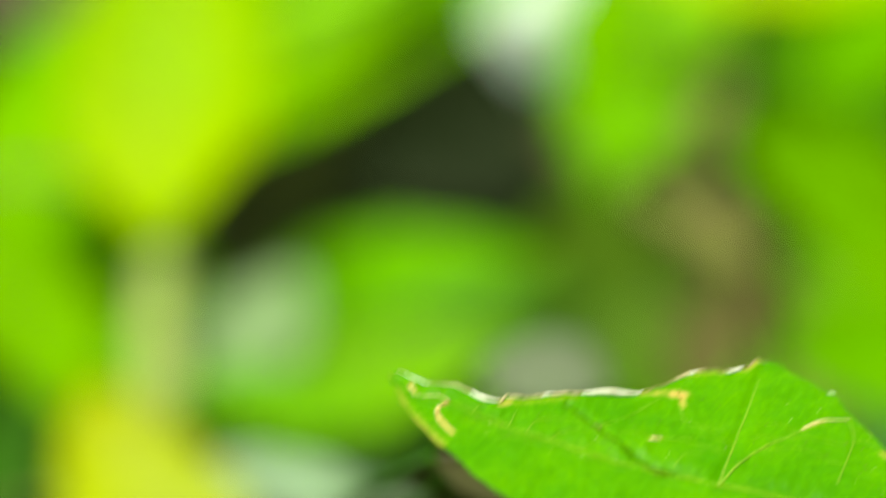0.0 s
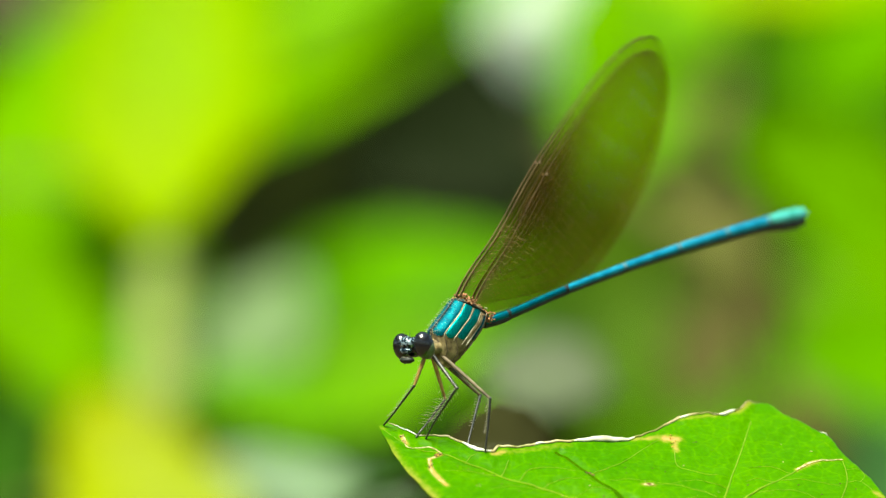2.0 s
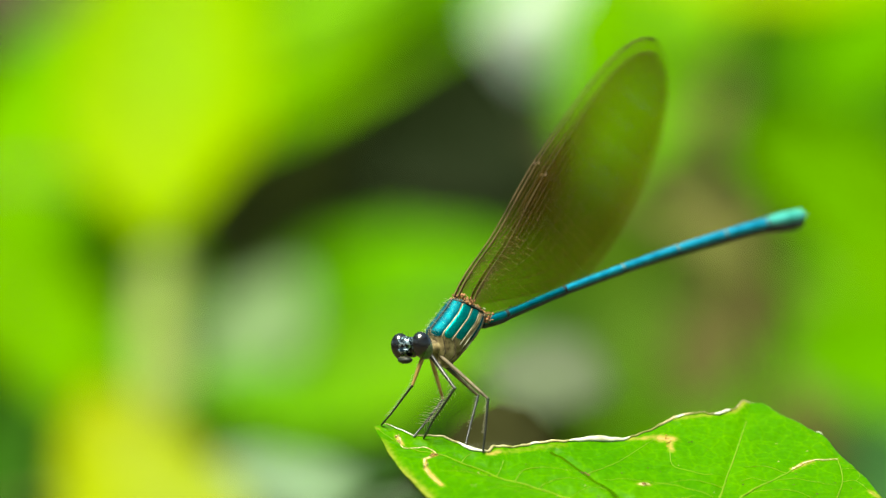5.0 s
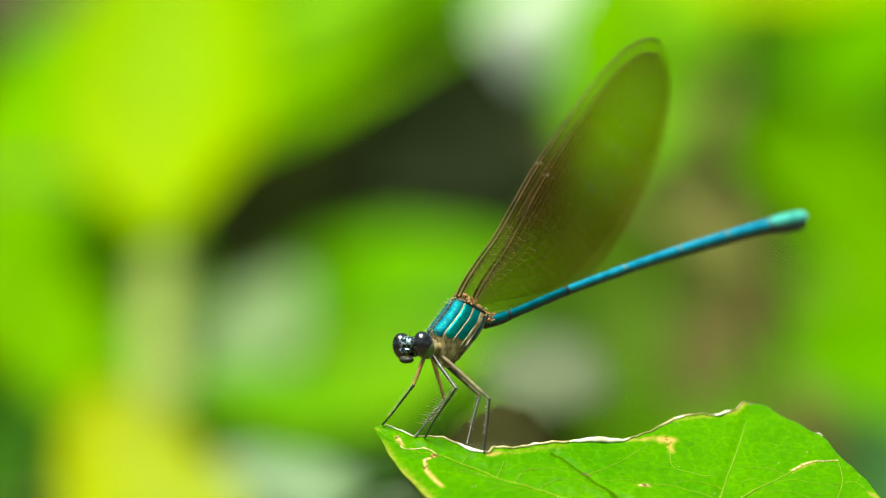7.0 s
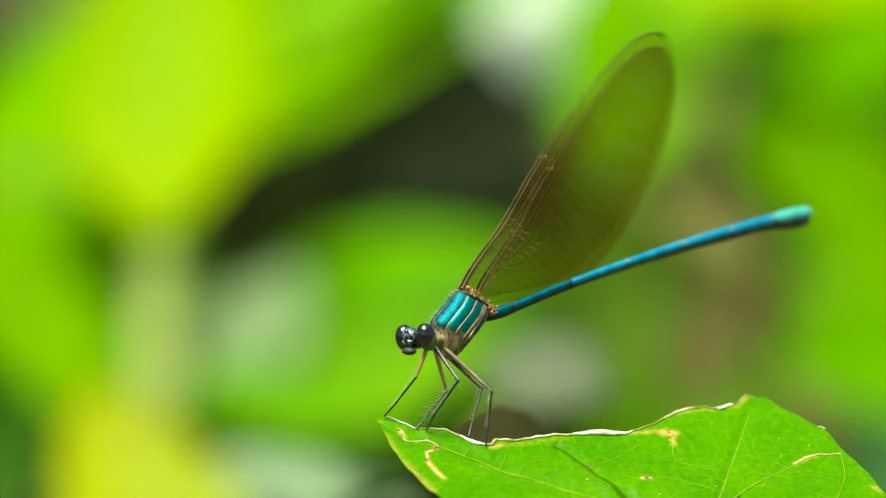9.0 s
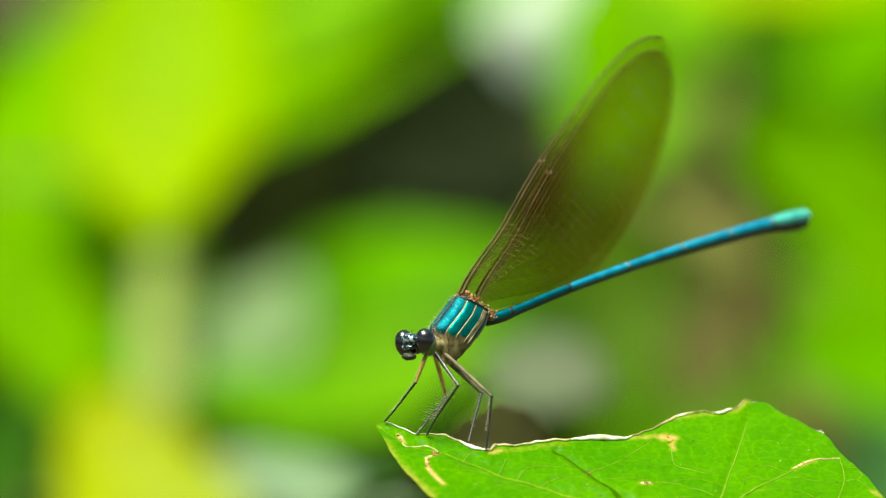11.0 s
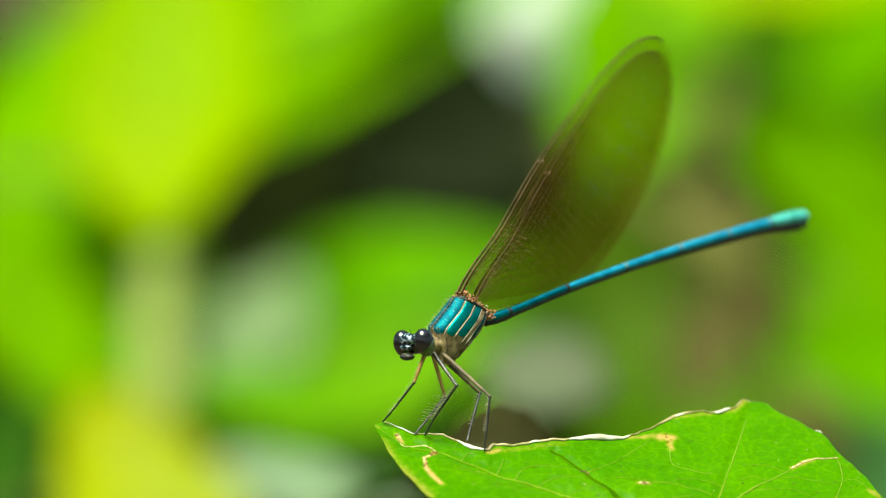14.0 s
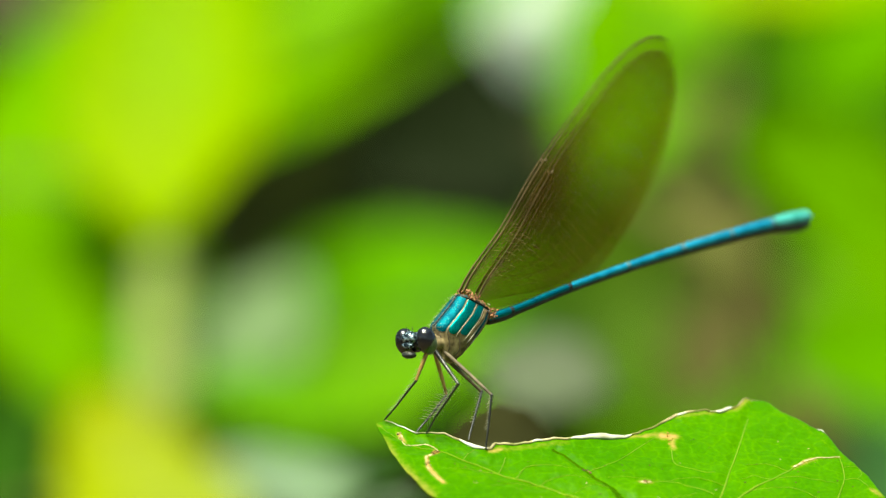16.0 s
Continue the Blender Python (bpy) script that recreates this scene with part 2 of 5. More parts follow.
M_GLARE_DULL = leaf_material("dull_glare_leaf", (0.125, 0.185, 0.085), (0.11, 0.17, 0.07), 0.8, 0.2, 14.0, 0.5, 0.08, 90.0)
# grey-green that imitates glare on a leaf tip by colour
M_GLARE_GREY = leaf_material("grey_glare_leaf", (0.076, 0.094, 0.056), (0.066, 0.084, 0.047), 0.8, 0.2, 14.0, 0.5, 0.1, 90.0)
# near-white base colour paints bright sky glare onto a leaf
M_GLARE_WHITE = leaf_material("white_glare_leaf", (0.46, 0.52, 0.46), (0.4, 0.48, 0.4), 0.8, 0.2, 14.0, 0.5, 0.2, 90.0)
M_FERN = leaf_material("fern_green_leaf", (0.0391, 0.1196, 0.0023), (0.0299, 0.1012, 0.0023), 1.0, 0.3, 14.0, 0.4, 0.05, 90.0)
# near-black: shade of the gap between the shrubs, painted as a leaf colour
M_GAP_SHADE = leaf_material("gap_shade_leaf", (0.00828, 0.01334, 0.00368), (0.0069, 0.0115, 0.00322), 0.9, 0.2, 14.0, 0.5, 0.05, 90.0)
M_TEALISH = leaf_material("bluish_green_leaf", (0.0667, 0.1794, 0.0506), (0.0552, 0.1518, 0.0437), 0.8, 0.2, 14.0, 0.5, 0.1, 90.0)
M_OLIVE = leaf_material("olive_brown_leaf", (0.075, 0.066, 0.022), (0.066, 0.062, 0.019), 0.9, 0.2, 14.0, 0.5, 0.05, 90.0)
M_DRY = leaf_material("dry_brown_leaf", (0.034, 0.034, 0.012), (0.026, 0.027, 0.01), 0.8, 0.2, 14.0, 0.6, 0.05, 90.0)
M_GOLD = leaf_material("golden_green_leaf", (0.2511, 0.279, 0.00372), (0.2046, 0.2604, 0.00372), 1.0, 0.32, 14.0, 0.4, 0.1, 90.0)
M_TAUPE = leaf_material("withered_taupe_leaf", (0.075, 0.067, 0.038), (0.06, 0.055, 0.03), 0.8, 0.2, 14.0, 0.5, 0.1, 90.0)
M_STEM = solid_material("pale_olive_stem", (0.135, 0.175, 0.04), (0.16, 0.195, 0.06), 60.0, 0.8, 0, 0.4, 0.0008, spec=0.05)
M_STEM_OLIVE = solid_material("olive_stem", (0.069, 0.1012, 0.0069), (0.092, 0.1196, 0.0092), 60.0, 0.8, 0, 0.4, 0.0008, spec=0.05)
M_BARK = solid_material("brown_bark", (0.0688, 0.0664, 0.0168), (0.088, 0.0808, 0.0272), 60.0, 0.9, 0, 0.6, 0.001, spec=0.05)
M_TRUNK = solid_material("dark_trunk_bark", (0.0276, 0.023, 0.0138), (0.0644, 0.0506, 0.0299), 12.0, 0.9, 0, 0.8, 0.01, spec=0.2)
M_SOIL = solid_material("leaf_litter_soil", (0.0414, 0.0322, 0.0184), (0.115, 0.0828, 0.0414), 9.0, 0.95, 0, 0.8, 0.02, spec=0.2)
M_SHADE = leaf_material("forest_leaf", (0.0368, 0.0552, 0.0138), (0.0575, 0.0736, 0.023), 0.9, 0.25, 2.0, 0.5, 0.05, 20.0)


# ---- building helpers ----
def part(name, bm, material, parent, label="", smooth=True):
    me = bpy.data.meshes.new(name)
    bm.normal_update()
    bm.to_mesh(me)
    bm.free()
    if smooth:
        me.shade_smooth()
    me.materials.append(material)
    ob = new(name, me)
    ob.parent = parent
    return tagged(ob, label)


def mm(*p):
    return Vector(p) * MM


def spline(points, steps):
    """Catmull-Rom curve through the points."""
    p = [Vector(q) for q in points]
    p = [2 * p[0] - p[1], *p, 2 * p[-1] - p[-2]]
    out = []
    for i in range(1, len(p) - 2):
        a, b, c, d = p[i - 1:i + 3]
        for k in range(steps):
            t = k / steps
            out.append(0.5 * (2 * b + (c - a) * t + (2 * a - 5 * b + 4 * c - d) * t * t + (3 * b - a - 3 * c + d) * t ** 3))
    out.append(p[-2])
    return out


def profile(knots, x):
    """Smooth value at x of a profile of (x, value) knots."""
    if x <= knots[0][0]:
        return knots[0][1]
    for (x0, v0), (x1, v1) in zip(knots, knots[1:]):
        if x <= x1:
            t = (x - x0) / (x1 - x0)
            return v0 + (v1 - v0) * (0.65 * t + 0.35 * t * t * (3 - 2 * t))
    return knots[-1][1]


def tube(bm, points, radii, sides=8, flat=1.0, up=Vector((0, 0, 1))):
    """A closed tube along points; radii: one number or one for each point."""
    pts = [Vector(p) for p in points]
    if isinstance(radii, (int, float)):
        radii = [radii] * len(pts)
    rings = []
    for i, (p, r) in enumerate(zip(pts, radii)):
        d = (pts[min(i + 1, len(pts) - 1)] - pts[max(i - 1, 0)]).normalized()
        a = d.cross(up)
        a = a.normalized() if a.length > 1e-4 else d.orthogonal().normalized()
        b = a.cross(d)
        rings.append([bm.verts.new(p + r * (math.cos(k * math.tau / sides) * a + flat * math.sin(k * math.tau / sides) * b)) for k in range(sides)])
    for r0, r1 in zip(rings, rings[1:]):
        for k in range(sides):
            bm.faces.new((r0[k], r0[(k + 1) % sides], r1[(k + 1) % sides], r1[k]))
    # the caps have corners of their own, so that the wall's shading stays round up to its end
    bm.faces.new([bm.verts.new(v.co) for v in rings[0][::-1]])
    bm.faces.new([bm.verts.new(v.co) for v in rings[-1]])
    return rings


def ball(bm, centre, size, turn=None, u=16, v=10):
    """An ellipsoid of half axes size."""
    m = Matrix.Translation(centre) @ (turn or Matrix.Identity(4)) @ Matrix.Diagonal((*size, 1))
    bmesh.ops.create_uvsphere(bm, u_segments=u, v_segments=v, radius=1.0, matrix=m)


# ---- ground, and forest added mostly unseen round the place ----
def ground_sheet():
    bm = bmesh.new()
    n = 80
    vs = []
    for j in range(n + 1):
        for i in range(n + 1):
            x, y = ((2 * i / n - 1) ** 3) * 300, ((2 * j / n - 1) ** 3) * 300
            z = 0.06 * noise.noise(Vector((x, y, 0)) * 0.9) + 0.02 * noise.noise(Vector((x, y, 5)) * 5)
            vs.append(bm.verts.new((x, y, z - 0.03)))
    for j in range(n):
        for i in range(n):
            a = j * (n + 1) + i
            bm.faces.new((vs[a], vs[a + 1], vs[a + n + 2], vs[a + n + 1]))
    tagged(part("ground", bm, M_SOIL, None), "dark forest soil with leaf litter", "ground", kind="structure")


def leaf_cloud(name, label, boxes, count, size, material, seed, category):
    """Many small folded leaves strewn through ellipsoids, as one body of foliage."""
    rng = random.Random(seed)
    verts, faces = [], []
    for k in range(count):
        cx, cy, cz, rx, ry, rz = boxes[k % len(boxes)]
        d = Vector((rng.gauss(0, 1), rng.gauss(0, 1), rng.gauss(0, 1))).normalized() * rng.random() ** 0.4
        c = Vector((cx + d.x * rx, cy + d.y * ry, cz + d.z * rz))
        if c.z < 0.02:
            c.z = 0.02 + rng.random() * 0.1
        s = size * rng.uniform(0.6, 1.4)
        e = Euler((rng.uniform(-1, 1), rng.uniform(-1, 1), rng.uniform(0, 6.28))).to_matrix()
        i = len(verts)
        for q in ((-1, 0, 0), (-0.3, -0.42, 0.12), (0.45, -0.36, 0.1), (1, 0, -0.1), (0.45, 0.36, 0.1), (-0.3, 0.42, 0.12)):
            verts.append(c + e @ (Vector(q) * s))
        faces += [(i, i + 1, i + 2, i + 3), (i, i + 3, i + 4, i + 5)]
    me = bpy.data.meshes.new(name)
    me.from_pydata(verts, [], faces)
    me.materials.append(material)
    return tagged(new(name, me), label, category, kind="stuff")


def tree(x, y, height, radius, seed):
    rng = random.Random(seed)
    root = new("tree")
    root.location = (x, y, 0)
    tagged(root, "unseen tall dark-barked tree with a leafy crown, added to hold back light", "tree", "trees behind the shrubs")
    bm = bmesh.new()
    pts = [(0.1 * rng.uniform(-1, 1) * k, 0.1 * rng.uniform(-1, 1) * k, -0.1 + height * k / 6) for k in range(7)]
    tube(bm, spline(pts, 3), [radius * (1.25 - 0.75 * i / 18) for i in range(19)], 10, 1.0, Vector((0, 1, 0)))
    part("trunk", bm, M_TRUNK, root)
    for k in range(5):
        a = k * 1.3 + rng.random()
        h = height * (0.55 + 0.08 * k)
        bm = bmesh.new()
        tube(bm, spline([(0, 0, h), (0.5 * math.cos(a), 0.5 * math.sin(a), h + 0.4), (1.2 * math.cos(a), 1.2 * math.sin(a), h + 0.6)], 3),
             [radius * 0.4 * (1 - i / 8) for i in range(7)], 6)
        part("limb", bm, M_TRUNK, root)
    crown = leaf_cloud("crown", "", [(1.0 * math.cos(k), 1.0 * math.sin(k), height * (0.8 + 0.05 * k), 0.9, 0.9, 0.6) for k in range(6)], 2600, 0.07, M_SHADE, seed, "")
    crown.parent = root
    return root


ground_sheet()
# unseen trees, added so their crowns shade the backdrop and cover some sky
for tx, ty, th, tr, ts in ((-1.6, 5.2, 5.0, 0.12, 3), (0.9, 6.4, 5.5, 0.15, 4), (3.4, 5.0, 5.2, 0.12, 5), (-4.2, 6.0, 5.6, 0.14, 6), (-5.0, 1.5, 5.2, 0.12, 7), (5.2, 1.0, 5.0, 0.13, 8),
                           (-3.0, -5.2, 5.2, 0.12, 9), (3.2, -5.6, 5.4, 0.13, 10), (0.2, -6.8, 5.5, 0.14, 11)):
    tree(tx, ty, th, tr, ts)
leaf_cloud("undergrowth", "shaded dark green forest undergrowth behind the shrubs",
           [(0.0, 2.9, 0.95, 0.75, 0.3, 0.8), (0.0, 3.1, 0.95, 0.75, 0.3, 0.8), (-2.6, 3.6, 0.7, 1.3, 0.8, 1.2), (-0.9, 3.4, 0.8, 1.2, 0.7, 1.3), (0.6, 3.6, 0.8, 1.2, 0.8, 1.4), (2.2, 3.5, 0.7, 1.2, 0.8, 1.2),
            (-0.2, 4.3, 1.2, 1.6, 0.5, 1.6), (1.4, 4.4, 1.1, 1.6, 0.5, 1.5)], 24000, 0.05, M_SHADE, 21, "undergrowth")
# unseen ring added to block low sky; its gap leaves sky for wing sheen
ring = [(7.5 * math.cos(k * math.tau / 26), 7.5 * math.sin(k * math.tau / 26), 1.4 + 2.6 * (k // 26), 1.3, 1.3, 1.7) for k in range(78) if k < 26 or k % 26 not in (1, 2, 3, 4, 5)]
leaf_cloud("sky_screen_foliage", "dense unseen foliage ring added to screen the clearing from low sky", ring, 16000, 0.20, M_SHADE, 23, "forest")
# added out of view at the sides and rear, only for light and reflections
leaf_cloud("undergrowth", "unseen dark green undergrowth added round the clearing to close off reflections",
           [(-3.6, 0.5, 0.5, 0.8, 1.8, 0.9), (3.6, 0.4, 0.5, 0.8, 1.8, 0.9), (-2.2, -3.4, 0.4, 1.4, 0.8, 0.8), (2.2, -3.6, 0.4, 1.4, 0.8, 0.8), (0, -4.2, 0.5, 1.4, 0.7, 0.9)],
           7000, 0.06, M_SHADE, 22, "undergrowth")


# ---- shrubs behind the insect ----
def blade(parent, base, tip, half, material, sag=0.12, face=(0.0, -0.8, 0.6), label="", belly=0.42, seed=0, cup=0.18):
    """One broad leaf with a midrib and side veins: from base to tip, half as wide as given, facing the way named."""
    rng = random.Random(seed + int(1000 * half) + int(500 * abs(base[0])))
    p0, p1 = Vector(base), Vector(tip)
    length = (p1 - p0).length
    d = (p1 - p0).normalized()
    side = d.cross(Vector(face)).normalized()
    nor = side.cross(d).normalized()
    wave = rng.uniform(0, 6.28)

    def spot(t, s):
        w = half * (math.sin(math.pi * t ** (math.log(0.5) / math.log(belly)))) ** 0.8 if 0 < t < 1 else 0.0
        w *= 1 + 0.04 * math.sin(t * 23 + wave)
        lift = -sag * length * (t - 0.35) ** 2 + cup * half * abs(s) ** 1.5 + 0.03 * half * math.sin(9 * t + wave) * s
        lift += 0.02 * half * math.cos(t * 34 - 5 * abs(s))
        return p0 + d * length * t + side * w * s + nor * lift

    bm = bmesh.new()
    nu, nv = 22, 8
    grid = [[bm.verts.new(spot(0.005 + 0.99 * i / nu, 2 * j / nv - 1)) for j in range(nv + 1)] for i in range(nu + 1)]
    for i in range(nu):
        for j in range(nv):
            bm.faces.new((grid[i][j], grid[i][j + 1], grid[i + 1][j + 1], grid[i + 1][j]))
    ob = part("leaf", bm, material, parent, label)
    bm = bmesh.new()
    tube(bm, [spot(0.02 + 0.95 * i / 14, 0) - nor * 0.0004 for i in range(15)], [0.0007 * (1.15 - i / 14) + 0.0002 for i in range(15)], 6)
    part("midrib", bm, material, ob)
    return ob


def stalk(parent, points, r0, r1, material, name="stem", label=""):
    pts = spline(points, 6)
    n = len(pts) - 1
    bm = bmesh.new()
    tube(bm, pts, [(r0 + (r1 - r0) * i / n) * (1 + 0.04 * math.sin(i * 1.9)) for i in range(n + 1)], 12, 1.0, Vector((0.2, 1, 0.1)))
    return part(name, bm, material, parent, label)


def shrub(label):
    root = new("shrub")
    return tagged(root, label, "shrub", "shrubs behind the insect")


# pale-stemmed shrub with young yellow-green leaves
s1 = shrub("pale-stemmed shrub with large sunlit yellow-green leaves")
stalk(s1, [(-0.0663, 0.591, -0.05), (-0.065, 0.571, 0.46), (-0.065, 0.571, 0.8363), (-0.0662, 0.591, 0.8656), (-0.0696, 0.631, 0.8836), (-0.0725, 0.731, 0.9016), (-0.072, 0.831, 0.9229), (-0.0687, 0.931, 0.9664), (-0.063, 0.961, 1.0231), (-0.0541, 0.961, 1.0533)], 0.006, 0.0045, M_STEM)
blade(s1, (-0.0708, 0.781, 1.0218), (-0.0731, 0.681, 0.9009), 0.0277, M_YOUNG, 0.05, (-0.1, -0.75, 0.65), seed=1, belly=0.66)
stalk(s1, [(-0.0559, 0.961, 1.048), (-0.0641, 0.862, 1.0409), (-0.0708, 0.781, 1.0218)], 0.0016, 0.0011, M_STEM, "leaf_stalk")
blade(s1, (0.0354, 0.911, 1.0128), (-0.0772, 0.771, 0.918), 0.0232, M_LIME, 0.05, (0.1, -0.75, 0.65), seed=2)
stalk(s1, [(-0.0559, 0.961, 1.048), (-0.0057, 0.9335, 1.0364), (0.0354, 0.911, 1.0128)], 0.0016, 0.0011, M_STEM, "leaf_stalk")
blade(s1, (-0.014, 0.871, 1.0271), (-0.0501, 0.811, 0.9425), 0.031, M_LIME, 0.05, (0, -0.75, 0.65), seed=29)
stalk(s1, [(-0.0559, 0.961, 1.048), (-0.0329, 0.9115, 1.0435), (-0.014, 0.871, 1.0271)], 0.0016, 0.0011, M_STEM, "leaf_stalk")
blade(s1, (-0.0978, 0.911, 0.9793), (-0.1291, 0.771, 0.8816), 0.0261, M_LIME, 0.05, (-0.2, -0.75, 0.65), seed=3)
stalk(s1, [(-0.0687, 0.931, 0.9664), (-0.0847, 0.92, 0.9788), (-0.0978, 0.911, 0.9793)], 0.0016, 0.0011, M_STEM, "leaf_stalk")
blade(s1, (-0.131, 0.691, 0.9161), (-0.0728, 0.571, 0.8533), 0.0165, M_MEADOW, 0.04, (-0.1, -0.7, 0.7), seed=4)
stalk(s1, [(-0.0712, 0.761, 0.9094), (-0.1041, 0.7225, 0.9187), (-0.131, 0.691, 0.9161)], 0.0016, 0.0011, M_STEM, "leaf_stalk")
blade(s1, (-0.0439, 0.441, 0.8087), (-0.0763, 0.491, 0.873), 0.0199, M_GOLD, 0.05, (0, -0.7, 0.7), seed=5)
stalk(s1, [(-0.0625, 0.531, 0.7924), (-0.0523, 0.4815, 0.8065), (-0.0439, 0.441, 0.8087)], 0.0016, 0.0011, M_STEM, "leaf_stalk")
blade(s1, (-0.1495, 0.761, 0.8142), (-0.1091, 0.791, 0.8719), 0.0213, M_DEEP, 0.05, (0.3, -0.9, 0.2), seed=6)
stalk(s1, [(-0.0625, 0.531, 0.8425), (-0.1104, 0.6575, 0.8344), (-0.1495, 0.761, 0.8142)], 0.0016, 0.0011, M_STEM, "leaf_stalk")
blade(s1, (-0.1289, 0.961, 0.9251), (-0.0933, 0.961, 0.8859), 0.0214, M_FERN, 0.05, (0.2, -0.9, 0.1), seed=40)
stalk(s1, [(-0.0712, 0.761, 0.9094), (-0.1029, 0.871, 0.9233), (-0.1289, 0.961, 0.9251)], 0.0016, 0.0011, M_STEM, "leaf_stalk")
blade(s1, (-0.0829, 0.851, 0.9067), (-0.0965, 0.791, 0.8436), 0.0193, M_MEADOW, 0.05, (0, -0.8, 0.6), seed=41)
stalk(s1, [(-0.0701, 0.691, 0.9016), (-0.0771, 0.779, 0.9102), (-0.0829, 0.851, 0.9067)], 0.0016, 0.0011, M_STEM, "leaf_stalk")
blade(s1, (-0.1855, 1.111, 1.0161), (-0.1324, 1.111, 0.9749), 0.0295, M_TAUPE, 0.05, (0, -0.8, 0.6), seed=42)
stalk(s1, [(-0.0687, 0.931, 0.9664), (-0.1329, 1.03, 0.9972), (-0.1855, 1.111, 1.0161)], 0.0016, 0.0011, M_STEM, "leaf_stalk")

# low plant with overlapping mid-green leaves
s2 = shrub("low plant with arched mid-green leaves and some painted pale with sky glare")
stalk(s2, [(-0.0768, 0.911, -0.05), (-0.0753, 0.891, 0.4243), (-0.0753, 0.891, 0.7714), (-0.0736, 0.891, 0.812), (-0.0686, 0.911, 0.8451)], 0.0065, 0.0032, M_STEM_OLIVE)
blade(s2, (-0.0629, 0.811, 0.8794), (0.0265, 0.771, 0.9002), 0.022, M_GREEN, 0.22, (0, -0.65, 0.76), seed=7)
stalk(s2, [(-0.0695, 0.911, 0.8383), (-0.0659, 0.856, 0.8649), (-0.0629, 0.811, 0.8794)], 0.0016, 0.0011, M_STEM_OLIVE, "leaf_stalk")
# deep green leaf put in as the band of shade below the arched leaf
blade(s2, (-0.0625, 1.131, 0.8713), (0.068, 1.111, 0.8884), 0.0237, M_DEEP, 0.1, (0, -0.8, 0.5), seed=43)
stalk(s2, [(-0.0695, 0.911, 0.8383), (-0.0657, 1.032, 0.8608), (-0.0625, 1.131, 0.8713)], 0.0016, 0.0011, M_STEM_OLIVE, "leaf_stalk")
# pale tone here is sky glare painted into the leaf
blade(s2, (-0.0553, 0.611, 0.8637), (-0.0355, 0.641, 0.8957), 0.0118, M_GLARE_DULL, 0.05, (0.1, -0.88, 0.45), seed=8, belly=0.5, cup=0.04)
stalk(s2, [(-0.0695, 0.911, 0.8383), (-0.0617, 0.746, 0.857), (-0.0553, 0.611, 0.8637)], 0.0016, 0.0011, M_STEM_OLIVE, "leaf_stalk")
blade(s2, (-0.0666, 0.631, 0.8582), (0.0265, 0.611, 0.8761), 0.0153, M_LIME, 0.1, (0, -0.75, 0.65), seed=9, belly=0.5)
stalk(s2, [(-0.0695, 0.911, 0.8383), (-0.0679, 0.757, 0.8542), (-0.0666, 0.631, 0.8582)], 0.0016, 0.0011, M_STEM_OLIVE, "leaf_stalk")
# separate grey blade added for the glare at the lime leaf's tip
blade(s2, (0.0066, 0.301, 0.8801), (0.0285, 0.291, 0.8758), 0.0093, M_GLARE_GREY, 0.1, (0.1, -0.75, 0.65), seed=10, belly=0.5)
stalk(s2, [(-0.0744, 0.891, 0.7917), (-0.0298, 0.5665, 0.8419), (0.0066, 0.301, 0.8801)], 0.0016, 0.0011, M_DEEP, "leaf_stalk")
blade(s2, (-0.001, 0.076, 0.8743), (0.0149, 0.071, 0.8756), 0.0064, M_DRY, 0.1, (0, -0.9, 0.3), seed=11, belly=0.5)
stalk(s2, [(-0.0744, 0.891, 0.7917), (-0.034, 0.4428, 0.839), (-0.001, 0.076, 0.8743)], 0.0016, 0.0011, M_DEEP, "leaf_stalk")
blade(s2, (-0.0832, 0.911, 0.8383), (0.0199, 0.911, 0.8434), 0.0241, M_DEEP, 0.1, (0, -0.7, 0.7), seed=12)
stalk(s2, [(-0.0744, 0.891, 0.7917), (-0.0792, 0.902, 0.821), (-0.0832, 0.911, 0.8383)], 0.0016, 0.0011, M_STEM_OLIVE, "leaf_stalk")
blade(s2, (-0.0629, 0.591, 0.867), (-0.0191, 0.591, 0.8637), 0.0082, M_GREEN, 0.06, (0, -0.75, 0.65), seed=28, belly=0.5)
stalk(s2, [(-0.0695, 0.911, 0.8383), (-0.0659, 0.735, 0.8587), (-0.0629, 0.591, 0.867)], 0.0016, 0.0011, M_STEM_OLIVE, "leaf_stalk")
# pale from painted sky glare as well
blade(s2, (-0.0516, 0.491, 0.8544), (-0.0053, 0.491, 0.8429), 0.0063, M_GLARE_PALE, 0.06, (0, -0.7, 0.7), seed=13, belly=0.45)
stalk(s2, [(-0.0744, 0.891, 0.7917), (-0.0619, 0.671, 0.8291), (-0.0516, 0.491, 0.8544)], 0.0016, 0.0011, M_STEM_OLIVE, "leaf_stalk")

# taller shrub with a crooked brown stem
s3 = shrub("tall shrub with a crooked brown stem and green leaves")
stalk(s3, [(0.0954, 0.691, -0.05), (0.0935, 0.671, 0.4512), (0.0935, 0.671, 0.8204), (0.0913, 0.671, 0.8546), (0.0885, 0.681, 0.8757), (0.0784, 0.691, 0.8929), (0.0728, 0.751, 0.9078), (0.0764, 0.851, 0.9249), (0.0856, 0.931, 0.9508), (0.0891, 0.931, 0.9804), (0.0935, 0.931, 1.0554)], 0.0086, 0.005, M_BARK)
stalk(s3, [(0.0778, 0.671, 0.8916), (0.0655, 0.681, 0.903), (0.0548, 0.731, 0.9121), (0.0441, 0.811, 0.9225), (0.0303, 0.911, 0.9346)], 0.0055, 0.002, M_BARK, "branch", "brown side branch")
